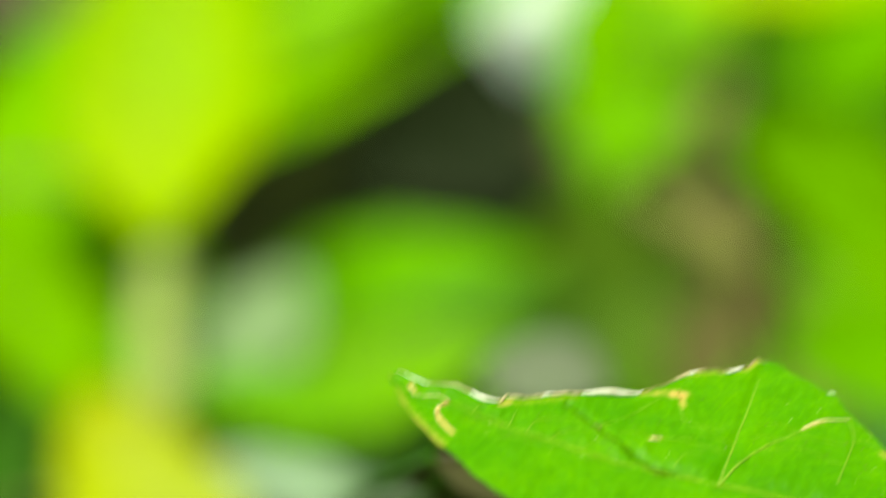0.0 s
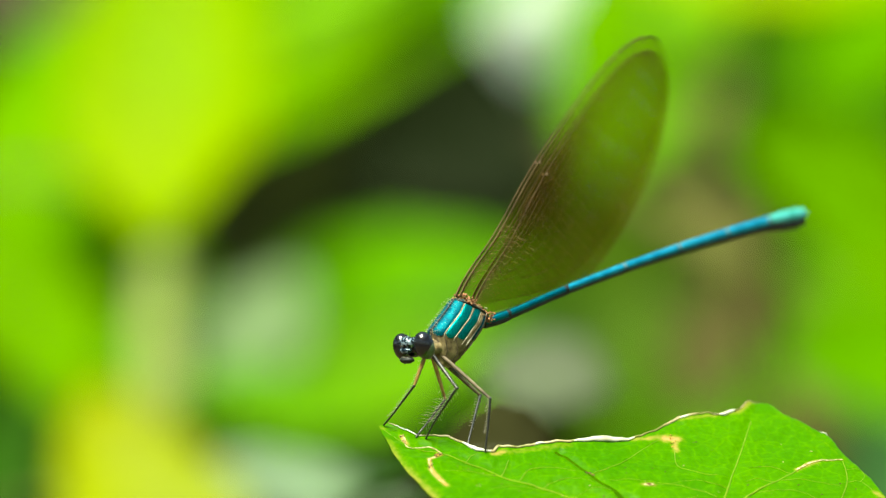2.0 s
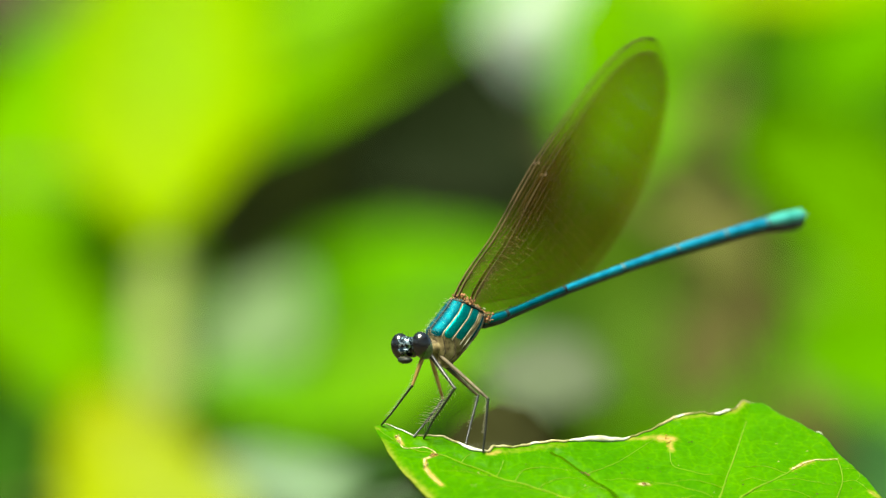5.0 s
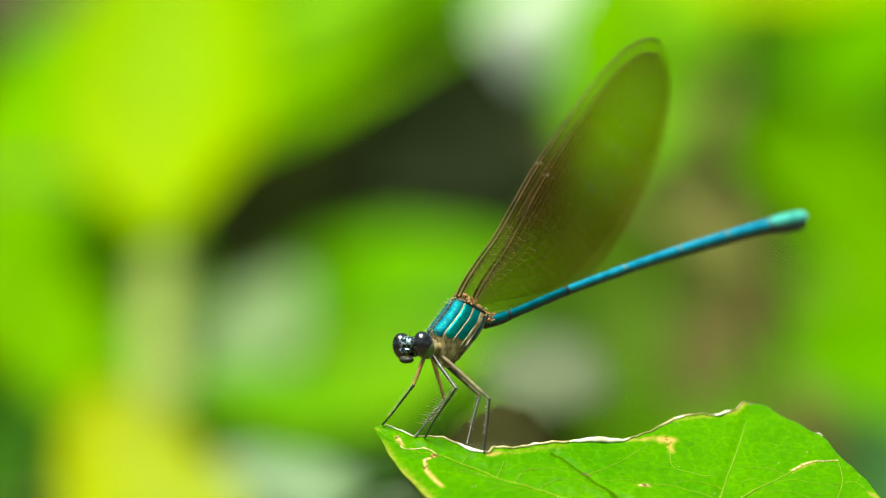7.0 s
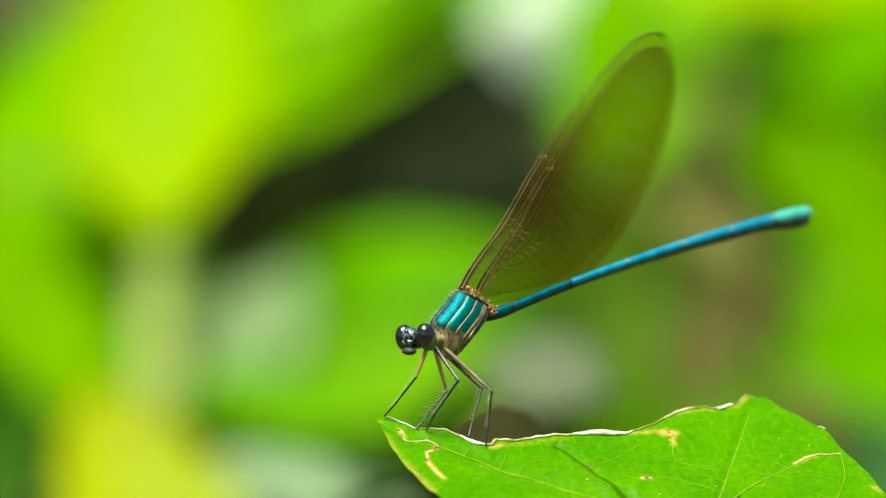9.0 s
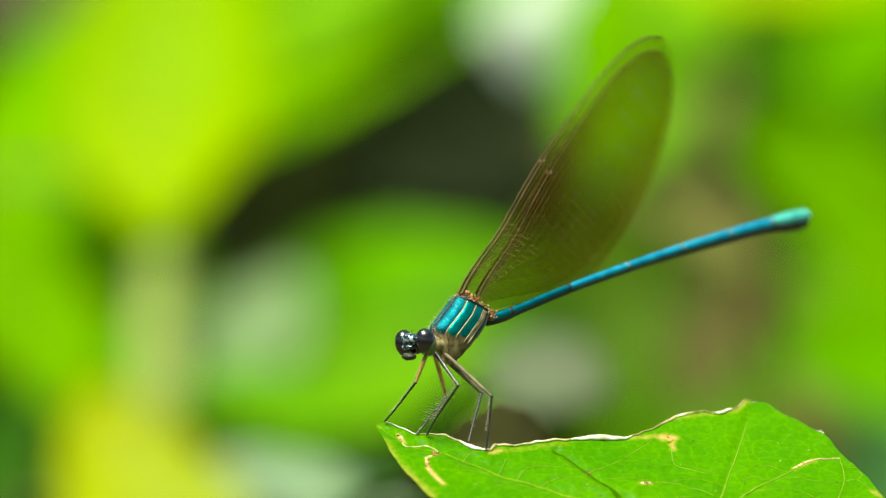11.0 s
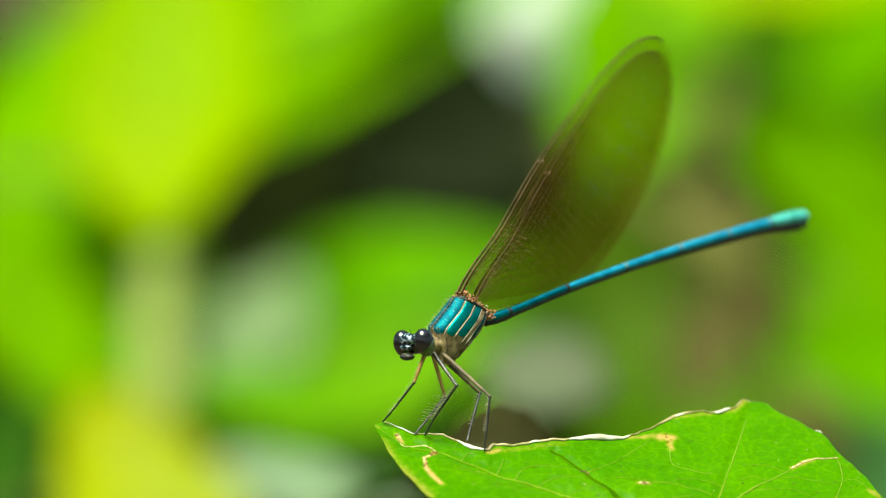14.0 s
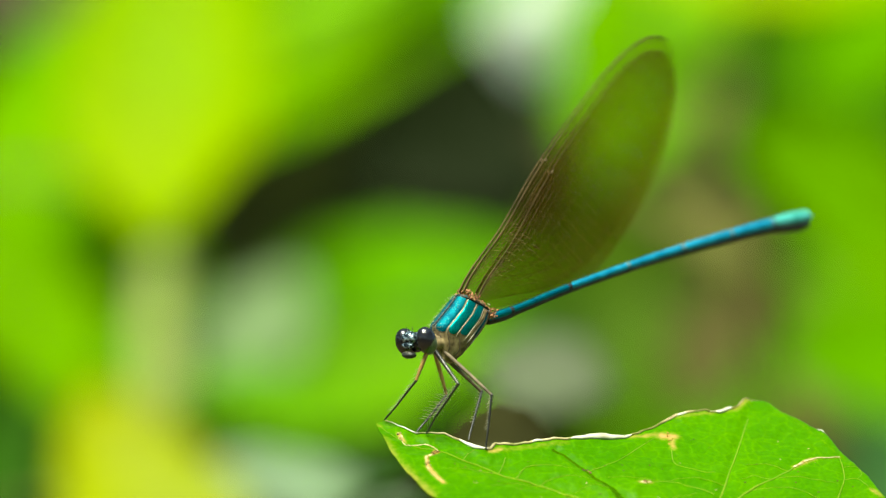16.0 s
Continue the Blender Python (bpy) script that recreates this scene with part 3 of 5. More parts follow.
stalk(s3, [(0.0878, 0.671, 0.8759), (0.1073, 0.731, 0.8852), (0.1314, 0.761, 0.8955), (0.1558, 0.811, 0.9034)], 0.0030, 0.0016, M_STEM_OLIVE, "branch", "thin olive side branch")
blade(s3, (0.0688, 0.811, 1.0007), (0.0417, 0.731, 0.9144), 0.0235, M_LIME, 0.08, (0, -0.8, 0.6), seed=14, belly=0.5)
stalk(s3, [(0.0935, 0.931, 1.0519), (0.0799, 0.865, 1.0323), (0.0688, 0.811, 1.0007)], 0.0016, 0.0011, M_STEM_OLIVE, "leaf_stalk")
# this leaf's white is painted glare
blade(s3, (0.0719, 0.971, 1.058), (0.0268, 0.911, 0.9483), 0.0448, M_GLARE_WHITE, 0.05, (0, -0.7, 0.7), seed=15, belly=0.55)
stalk(s3, [(0.0935, 0.931, 1.0519), (0.0816, 0.953, 1.061), (0.0719, 0.971, 1.058)], 0.0016, 0.0011, M_STEM_OLIVE, "leaf_stalk")
blade(s3, (0.0451, 0.751, 0.9766), (0.1343, 0.731, 0.9721), 0.0144, M_YOUNG, 0.05, (0, -0.75, 0.65), seed=16, belly=0.5)
stalk(s3, [(0.0935, 0.931, 1.0519), (0.0669, 0.832, 1.0203), (0.0451, 0.751, 0.9766)], 0.0016, 0.0011, M_STEM_OLIVE, "leaf_stalk")
blade(s3, (0.1526, 0.811, 0.9688), (0.0997, 0.851, 0.9495), 0.0195, M_LIME, 0.05, (0, -0.8, 0.6), seed=17)
stalk(s3, [(0.0909, 0.931, 1.0118), (0.1248, 0.865, 0.9963), (0.1526, 0.811, 0.9688)], 0.0016, 0.0011, M_STEM_OLIVE, "leaf_stalk")
blade(s3, (0.1328, 0.691, 0.8943), (0.0692, 0.671, 0.9308), 0.0216, M_LIME, 0.05, (0, -0.75, 0.65), seed=18)
stalk(s3, [(0.1515, 0.801, 0.9017), (0.1412, 0.7405, 0.904), (0.1328, 0.691, 0.8943)], 0.0016, 0.0011, M_STEM_OLIVE, "leaf_stalk")
blade(s3, (0.1432, 0.731, 0.8942), (0.0877, 0.751, 0.888), 0.0196, M_MEADOW, 0.05, (0, -0.72, 0.7), seed=19)
stalk(s3, [(0.1515, 0.801, 0.9017), (0.1469, 0.7625, 0.904), (0.1432, 0.731, 0.8942)], 0.0016, 0.0011, M_STEM_OLIVE, "leaf_stalk")
blade(s3, (0.1339, 0.651, 0.8707), (0.0779, 0.631, 0.8713), 0.0208, M_GREEN, 0.05, (0.1, -0.75, 0.66), seed=20)
stalk(s3, [(0.1515, 0.801, 0.9017), (0.1418, 0.7185, 0.8922), (0.1339, 0.651, 0.8707)], 0.0016, 0.0011, M_STEM_OLIVE, "leaf_stalk")
blade(s3, (0.1552, 0.861, 0.8504), (0.0972, 0.861, 0.8239), 0.0211, M_TEALISH, 0.05, (0, -0.9, 0.1), seed=21)
stalk(s3, [(0.1515, 0.801, 0.9017), (0.1535, 0.834, 0.8821), (0.1552, 0.861, 0.8504)], 0.0016, 0.0011, M_STEM_OLIVE, "leaf_stalk")
blade(s3, (0.1171, 1.111, 0.9041), (0.0189, 1.111, 0.857), 0.0497, M_MOSS, 0.05, (0, -0.9, 0.42), seed=22)
stalk(s3, [(0.0784, 0.691, 0.8929), (0.0997, 0.922, 0.9045), (0.1171, 1.111, 0.9041)], 0.0016, 0.0011, M_STEM_OLIVE, "leaf_stalk")
blade(s3, (0.0631, 0.731, 0.9001), (0.0444, 0.711, 0.8692), 0.0086, M_MOSS, 0.05, (0, -0.75, 0.65), seed=44)
stalk(s3, [(0.0728, 0.751, 0.9078), (0.0675, 0.74, 0.91), (0.0631, 0.731, 0.9001)], 0.0016, 0.0011, M_STEM_OLIVE, "leaf_stalk")
blade(s3, (0.0858, 1.011, 0.9702), (0.1595, 1.011, 0.9333), 0.0372, M_FERN, 0.05, (0, -0.8, 0.6), seed=23)
stalk(s3, [(0.0856, 0.931, 0.9508), (0.0857, 0.975, 0.9665), (0.0858, 1.011, 0.9702)], 0.0016, 0.0011, M_STEM_OLIVE, "leaf_stalk")
blade(s3, (0.1249, 0.931, 0.8653), (0.0429, 0.931, 0.8287), 0.0314, M_MEADOW, 0.05, (0, -0.8, 0.6), seed=24)
stalk(s3, [(0.0885, 0.681, 0.8757), (0.1085, 0.8185, 0.8765), (0.1249, 0.931, 0.8653)], 0.0016, 0.0011, M_STEM_OLIVE, "leaf_stalk")
blade(s3, (0.1556, 0.991, 0.9038), (0.0871, 0.971, 0.8607), 0.0307, M_MOSS, 0.05, (0, -0.75, 0.65), seed=26)
stalk(s3, [(0.1515, 0.801, 0.9017), (0.1538, 0.9055, 0.9087), (0.1556, 0.991, 0.9038)], 0.0016, 0.0011, M_STEM_OLIVE, "leaf_stalk")
blade(s3, (0.073, 0.641, 0.8946), (0.0579, 0.631, 0.8589), 0.0099, M_OLIVE, 0.05, (0, -0.75, 0.65), seed=25, belly=0.5)
stalk(s3, [(0.0784, 0.691, 0.8929), (0.0754, 0.6635, 0.8998), (0.073, 0.641, 0.8946)], 0.0016, 0.0011, M_STEM_OLIVE, "leaf_stalk")
# dark leaf added to stand for the shaded gap behind the others
blade(s3, (0.0502, 1.171, 0.9675), (-0.0375, 1.171, 0.9226), 0.0387, M_GAP_SHADE, 0.05, (0, -0.9, 0.3), seed=27)
stalk(s3, [(0.0764, 0.851, 0.9249), (0.062, 1.027, 0.9522), (0.0502, 1.171, 0.9675)], 0.0016, 0.0011, M_STEM_OLIVE, "leaf_stalk")


# ---- the leaf on which the insect lands ----

PLANE = Vector((0.187, -1.0, 1.8)).normalized()
UPPER = [(-194.12, -2.82, 21.23), (-193.17, -2.36, 21.39), (-189.87, -4.19, 20.03), (-186.9, -4.07, 19.79), (-183.64, -5.69, 18.55), (-182.1, -5.62, 18.43), (-181.61, -4.64, 18.92), (-179.77, -4.52, 18.79), (-177.08, -3.75, 18.94), (-174.08, -3.13, 18.97), (-170.46, -1.9, 19.28), (-167.74, -1.13, 19.43), (-164.96, 0.97, 20.3),
         (-162.12, 3.5, 21.41), (-159.34, 4.7, 21.79), (-157.52, 4.72, 21.61), (-155.62, 5.97, 22.11), (-154.53, 7.81, 23.02), (-152.46, 7.77, 22.78), (-149.88, 5.65, 21.33), (-146.72, 3.45, 19.78), (-144.62, -0.21, 17.53), (-142.52, -3.52, 15.47), (-141.06, -6.88, 13.45), (-138.07, -12.42, 10.07), (-136.55, -17.32, 7.19)]
LOWER = [(-194.12, -2.82, 21.23), (-193.61, -4.74, 20.11), (-192.51, -8.21, 18.07), (-190.71, -11.51, 16.05), (-188.36, -14.95, 13.89), (-183.17, -20.94, 10.02), (-175.86, -27.49, 5.62), (-166.45, -32.17, 2.04), (-155.29, -32.99, 0.43), (-145.4, -28.74, 1.76), (-139.77, -23.34, 4.17), (-136.55, -17.32, 7.19)]
MIDRIB = [(-194.12, -2.82, 21.23), (-190.75, -5.83, 19.21), (-187.49, -6.55, 18.47), (-181.31, -9.11, 16.4), (-176.64, -10.93, 14.9), (-171.41, -12.54, 13.47), (-159.84, -14.67, 11.08), (-136.55, -17.32, 7.19)]


FURROWS = (((-175.19, -4.72, 18.21), (-163.95, -15.36, 11.12)), ((-159.55, -14.71, 11.03), (-154.32, 5.48, 21.7)))


def along(knots, x):
    return Vector((x, profile([(p[0], p[1]) for p in knots], x), profile([(p[0], p[2]) for p in knots], x)))


def relief(p):
    """How far the blade swells out of its plane at p, in millimetres."""
    v = Vector((p.x, p.z * 2.0, 0))
    mid = along(MIDRIB, p.x)
    fold = -0.5 * math.exp(-((p.z - mid.z) / 0.9) ** 2)
    for line in FURROWS:
        if line[0][0] - 1.5 < p.x < line[-1][0] + 1.5:
            a, b = line
            d = Vector((b[0] - a[0], b[1] - a[1], b[2] - a[2])).normalized()
            r = p - Vector(a)
            fold -= 0.22 * math.exp(-((r - d * max(0, r.dot(d))).length / 0.55) ** 2)
    return fold + 0.45 * noise.noise(v * 0.10) + 0.24 * noise.noise(v * 0.33) + 0.13 * noise.noise(v * 0.95) + 0.03 * noise.noise(v * 2.3)


# where the blade has dried or been eaten: from, to, how wide, how much
WORN = [((-163.81, -0.14, 19.57), (-162.61, -0.13, 19.45), 0.75, 0.75), ((-162.87, -0.58, 19.22), (-162.71, -2.15, 18.33), 0.45, 0.6), ((-167.14, -1.02, 19.42), (-163.67, 0.19, 19.73), 0.5, 0.5), ((-182.1, -5.91, 18.26), (-180.97, -5.32, 18.47), 0.45, 0.6), ((-180.97, -5.52, 18.36), (-174.1, -3.63, 18.7), 0.5, 0.30),
        ((-187.55, -6.66, 18.41), (-188.85, -8.56, 17.49), 0.28, 0.8), ((-188.85, -8.56, 17.49), (-188.66, -10.19, 16.57), 0.25, 0.8), ((-188.66, -10.19, 16.57), (-187.08, -12.82, 14.94), 0.35, 0.75), ((-193.36, -5.69, 19.56), (-191.42, -10.47, 16.7), 0.7, 0.38), ((-191.42, -10.47, 16.7), (-188.36, -14.76, 14), 0.9, 0.45),
        ((-191.78, -4.22, 20.21), (-191.11, -5.5, 19.43), 0.28, 0.75), ((-166.52, -8.81, 15.03), (-165.39, -8.62, 15.02), 0.35, 0.6), ((-150.14, -3.45, 16.31), (-147.72, -1.55, 17.11), 0.28, 0.7), ((-147.72, -1.55, 17.11), (-145.03, -0.78, 17.26), 0.2, 0.5), ((-194.12, -3.02, 21.11), (-193.64, -3.14, 21), 0.3, 0.4),
        ((-155.89, 5.51, 21.88), (-154.42, 7.63, 22.9), 0.5, 0.5), ((-142.17, -6.1, 14), (-141.32, -7.12, 13.35), 0.35, 0.6), ((-162.14, 3.19, 21.24), (-156.27, 5.24, 21.77), 0.35, 0.4), ((-149.6, 5.29, 21.1), (-142.53, -3.62, 15.42), 0.2, 0.12)]


def wear(p):
    """How far the blade is dried out at p, from 0 to 1."""
    most = 0.0
    for a, b, wide, much in WORN:
        if not min(a[0], b[0]) - 2 * wide < p.x < max(a[0], b[0]) + 2 * wide:
            continue
        a, b = Vector(a), Vector(b)
        k = max(0.0, min(1.0, (p - a).dot(b - a) / (b - a).length_squared))
        most = max(most, much * math.exp(-((p - a.lerp(b, k)).length / wide) ** 2))
    return most


def on_leaf(p, lift=0.0):
    p = Vector(p)
    return (p + PLANE * (relief(p) + lift)) * MM


def perch_leaf():
    root = new("leafy_twig")
    tagged(root, "bright green leaf with chewed brown rim on a thin twig", "leaf")
    bm = bmesh.new()
    nu, nv = 420, 84
    worn = bm.verts.layers.float.new("wear")
    x0, x1 = UPPER[0][0], UPPER[-1][0]
    top, low = [], []
    for i in range(nu + 1):
        x = x0 + (x1 - x0) * (i / nu)
        a, b = along(UPPER, x), along(LOWER, x)
        fray = 0.09 * noise.noise(Vector((x * 1.7, 0, 3))) + 0.05 * noise.noise(Vector((x * 5.0, 0, 7)))
        a += Vector((0, 1.8, 1.0)) * fray * min(1, i / 6, (nu - i) / 6)
        col, under = [], []
        for j in range(nv + 1):
            t = (j / nv) ** 1.25
            p = a.lerp(b, t)
            col.append(bm.verts.new(on_leaf(p)))
            col[-1][worn] = wear(p)
            under.append(bm.verts.new(on_leaf(p, -0.16)))
        top.append(col)
        low.append(under)
    for i in range(nu):
        for j in range(nv):
            bm.faces.new((top[i][j], top[i][j + 1], top[i + 1][j + 1], top[i + 1][j]))
            bm.faces.new((low[i][j], low[i + 1][j], low[i + 1][j + 1], low[i][j + 1]))
        bm.faces.new((top[i][0], top[i + 1][0], low[i + 1][0], low[i][0]))
        bm.faces.new((top[i][nv], low[i][nv], low[i + 1][nv], top[i + 1][nv]))
    leaf = part("blade", bm, M_PERCH, root, "fresh green blade with net veins")

    def vein(points, r0, r1, material=M_VEIN, lift=0.02, name="vein"):
        pts = [on_leaf(p, lift) for p in spline(points, 6)]
        n = len(pts) - 1
        b = bmesh.new()
        tube(b, pts, [0.9 * (r0 + (r1 - r0) * i / n) * MM for i in range(n + 1)], 6, 0.7, PLANE)
        return part(name, b, material, leaf)

    vein(MIDRIB, 0.04, 0.22, name="midrib")
    # dark tube on the furrow floor paints in its shade
    vein([(-175.61, -4.79, 18.21), (-173.87, -6.16, 17.26), (-172.14, -7.93, 16.11), (-169.86, -10.16, 14.63), (-167.61, -12.47, 13.11), (-163.88, -13.93, 11.91)], 0.34, 0.42, M_GROOVE_SHADE, -0.12)
    vein([(-154.39, 4.45, 21.13), (-155.91, -1.37, 18.06), (-156.91, -5.01, 16.14), (-157.93, -9.09, 13.98), (-159.55, -14.71, 11.03)], 0.06, 0.13)
    vein([(-144.96, -0.67, 17.31), (-148.32, -1.55, 17.17), (-149.95, -3.32, 16.36), (-152.52, -5.82, 15.23), (-155.06, -8.4, 14.07), (-159.36, -14.49, 11.13)], 0.06, 0.16)
    vein([(-162.94, -2.09, 18.39), (-162.71, -4.53, 17.01), (-161.38, -5.29, 16.45), (-159.81, -5.9, 15.95), (-158.63, -5.99, 15.78)], 0.05, 0.07)
    vein([(-165.39, -8.62, 15.02), (-163.31, -8.26, 15), (-160.69, -8.88, 14.39), (-158.86, -9.92, 13.62)], 0.04, 0.07)
    vein([(-163.6, -8.21, 15.06), (-161.19, -7.21, 15.36), (-159.13, -7.45, 15.02), (-157.55, -7.76, 14.68)], 0.03, 0.06)
    vein([(-170.69, -8.65, 15.55), (-166.55, -8.13, 15.41), (-163.6, -8.21, 15.06)], 0.03, 0.04)
    vein([(-155.7, -6.47, 15.21), (-154.28, -5.64, 15.52), (-152.52, -5.92, 15.18)], 0.04, 0.06)
    vein([(-155.05, -3.8, 16.62), (-153.22, -3.19, 16.77), (-151.76, -3.63, 16.37), (-150.54, -4.01, 16.03)], 0.03, 0.06)
    vein([(-151.9, -5.52, 15.34), (-149.21, -5.26, 15.2), (-145.7, -5.83, 14.52)], 0.06, 0.03)
    vein([(-145.04, -0.98, 17.15), (-144.86, -4.41, 15.22), (-145.76, -7.98, 13.33), (-147.15, -12.52, 10.95)], 0.06, 0.08)
    vein([(-144.91, -4.91, 14.95), (-143.49, -4.37, 15.1), (-142.43, -5.76, 14.22), (-141.32, -7.12, 13.35)], 0.05, 0.03)
    vein([(-145.07, -2.67, 16.21), (-143.31, -2.37, 16.19), (-143.01, -3.6, 15.48), (-143.49, -4.37, 15.1)], 0.03, 0.03)
    vein([(-154.75, -8.25, 14.12), (-152.93, -7.55, 14.32), (-149.98, -7.53, 14.02), (-146.61, -9.57, 12.54)], 0.05, 0.04)
    vein([(-164.13, -13.02, 12.44), (-162.85, -10.89, 13.49), (-160.75, -10.05, 13.74)], 0.06, 0.04)
    vein([(-180.51, -6.72, 17.65), (-180.82, -7.86, 17.05), (-181.31, -9.11, 16.4)], 0.04, 0.06)
    vein([(-183.64, -5.98, 18.38), (-184.47, -6.62, 18.11), (-185.07, -7.71, 17.57)], 0.03, 0.06)
    vein([(-173.5, -7.77, 16.33), (-176.27, -7.46, 16.79), (-178.35, -8.12, 16.65), (-179.44, -9.86, 15.79)], 0.03, 0.07)
    vein([(-171.59, -9.2, 15.34), (-174.24, -9.07, 15.69), (-176.02, -9.76, 15.49), (-176.93, -10.79, 15.01)], 0.03, 0.07)
    vein([(-187.19, -10.32, 16.34), (-184.25, -9.52, 16.48), (-181.31, -9.11, 16.4)], 0.02, 0.06)
    vein([(-183.11, -13.39, 14.21), (-180.16, -11.25, 15.1), (-176.64, -10.93, 14.9)], 0.02, 0.05)
    vein([(-174.33, -12.37, 13.87), (-171.92, -10.22, 14.81), (-169.58, -10.4, 14.47)], 0.02, 0.05)
    vein([(-172.14, -7.93, 16.11), (-169.42, -6.18, 16.79), (-166.31, -2.68, 18.42), (-164.42, -0.35, 19.51)], 0.06, 0.03)

    def scar(points, widths, material, lift, name="leaf_scar", label=""):
        pts = [on_leaf(p, lift) for p in spline(points, 12)]
        n = len(pts) - 1
        b = bmesh.new()
        rng = random.Random(len(points) * 7 + int(abs(points[0][0]) * 10))
        rr = []
        for i in range(n + 1):
            f = i / n * (len(widths) - 1)
            k = min(int(f), len(widths) - 2)
            rr.append((widths[k] + (widths[k + 1] - widths[k]) * (f - k)) * rng.uniform(0.25, 1.1) * MM)
        tube(b, pts, rr, 7, 0.22, PLANE)
        return part(name, b, material, leaf, label)

    scar([(-191.78, -4.12, 20.26), (-191.36, -4.74, 19.87), (-191.23, -5.91, 19.21), (-190.28, -5.95, 19.09), (-188.86, -5.5, 19.19), (-187.79, -6.11, 18.74), (-187.55, -6.66, 18.41)], [0.12, 0.12, 0.09, 0.10, 0.12, 0.15], M_SCAR_PALE, 0.03, label="pale winding miner trail")
    scar([(-187.55, -6.66, 18.41), (-188.26, -7.77, 17.87), (-188.85, -8.56, 17.49), (-188.72, -10.2, 16.57), (-188.13, -11.45, 15.81), (-187.08, -12.62, 15.05)], [0.08, 0.13, 0.12, 0.08, 0.08, 0.02], M_SCAR_PALE, 0.02, label="orange miner scar")
    scar([(-188.14, -7.35, 18.09), (-187.79, -6.8, 18.36), (-187.43, -6.54, 18.47)], [0.15, 0.3, 0.12], M_SCAR_DARK, 0.09)
    scar([(-166.52, -8.81, 15.03), (-165.98, -8.72, 15.03), (-165.39, -8.62, 15.02)], [0.15, 0.4, 0.15], M_SCAR_PALE, 0.03, label="pale ring round a hole")
    scar([(-166.22, -8.76, 15.03), (-165.98, -8.72, 15.03), (-165.69, -8.77, 14.97)], [0.12, 0.3, 0.12], M_SCAR_DARK, 0.1)
    scar([(-150.14, -3.45, 16.31), (-149.44, -2.83, 16.57), (-148.67, -2.11, 16.9), (-147.72, -1.55, 17.11), (-145.03, -0.78, 17.26)], [0.15, 0.22, 0.16, 0.12, 0.08], M_SCAR_PALE, 0.06)
    scar([(-172.55, -7.8, 16.22), (-172.08, -7.72, 16.21), (-171.55, -7.92, 16.05)], [0.15, 0.35, 0.15], M_SCAR_DARK, 0.06)
    rng = random.Random(5)
    for k in range(60):
        x = rng.uniform((-186.01, -6.59, 18.29)[0], (-142.11, 1.02, 17.95)[0])
        p = along(UPPER, x).lerp(along(LOWER, x), rng.uniform(0.12, 0.45))
        b = bmesh.new()
        ball(b, on_leaf(p, 0.03), (rng.uniform(0.05, 0.16) * MM, 0.05 * MM, 0.05 * MM), None, 6, 4)
        part("leaf_speck", b, M_SCAR_DARK if k % 3 else M_SCAR_PALE, leaf)

    for k in range(34):
        a, c, e = (((-191.84, -4.23, 20.21), (-191.23, -5.52, 19.43), 0.28), ((-187.67, -6.58, 18.47), (-188.14, -7.35, 18.09), 0.35), ((-188.85, -8.26, 17.66), (-188.61, -10.18, 16.57), 0.22), ((-163.43, 0.13, 19.67), (-162.68, -1.55, 18.67), 0.5))[k % 4]
        p = Vector(a).lerp(Vector(c), rng.random()) + Vector((rng.uniform(-e, e), 0, 0)) + Vector((0, 1.8, 1.0)) * rng.uniform(-e, e) * 0.4
        b = bmesh.new()
        ball(b, on_leaf(p, 0.05), [rng.uniform(0.05, 0.15) * MM for _ in range(3)], None, 6, 4)
        part("leaf_crumb", b, M_SCAR_DARK if k % 5 == 1 and k % 4 < 3 else (M_SCAR if k % 2 else M_SCAR_PALE), leaf)

    # the dried margin, rolled up along the far edge
    b = bmesh.new()
    n = 220
    pts, rr = [], []
    for i in range(n + 1):
        x = UPPER[1][0] + ((-153.19, 7.74, 22.84)[0] - UPPER[1][0]) * i / n
        p = along(UPPER, x)
        q = p + Vector((0, 1.8, 1.0)) * 0.05 * noise.noise(Vector((x * 1.3, 2, 0)))
        pts.append(on_leaf(q, 0.05))
        r = profile([((-193.17, -2.36, 21.39)[0], 0.07), ((-189.58, -4.23, 19.97)[0], 0.10), ((-186.01, -4.61, 19.39)[0], 0.16), ((-184.23, -5.29, 18.83)[0], 0.24), ((-182.33, -5.66, 18.43)[0], 0.20), ((-180.06, -4.47, 18.85)[0], 0.22), ((-174.98, -3.39, 18.92)[0], 0.20), ((-171.07, -2.11, 19.23)[0], 0.24),
                     ((-168.05, -1.18, 19.43)[0], 0.20), ((-165.58, 0.36, 20.03)[0], 0.14), ((-162.12, 3.5, 21.41)[0], 0.20), ((-158.42, 4.76, 21.73)[0], 0.12), ((-157.21, 4.77, 21.61)[0], 0.26), ((-154.95, 6.91, 22.56)[0], 0.09), ((-153.08, 7.66, 22.78)[0], 0.012)], x)
        rr.append(0.8 * r * (1 + 0.25 * noise.noise(Vector((x * 2.1, 0, 9)))) * MM)
    tube(b, pts, rr, 10, 0.9, PLANE)
    part("rolled_rim", b, M_RIM, leaf, "dry cream and brown rolled leaf rim")

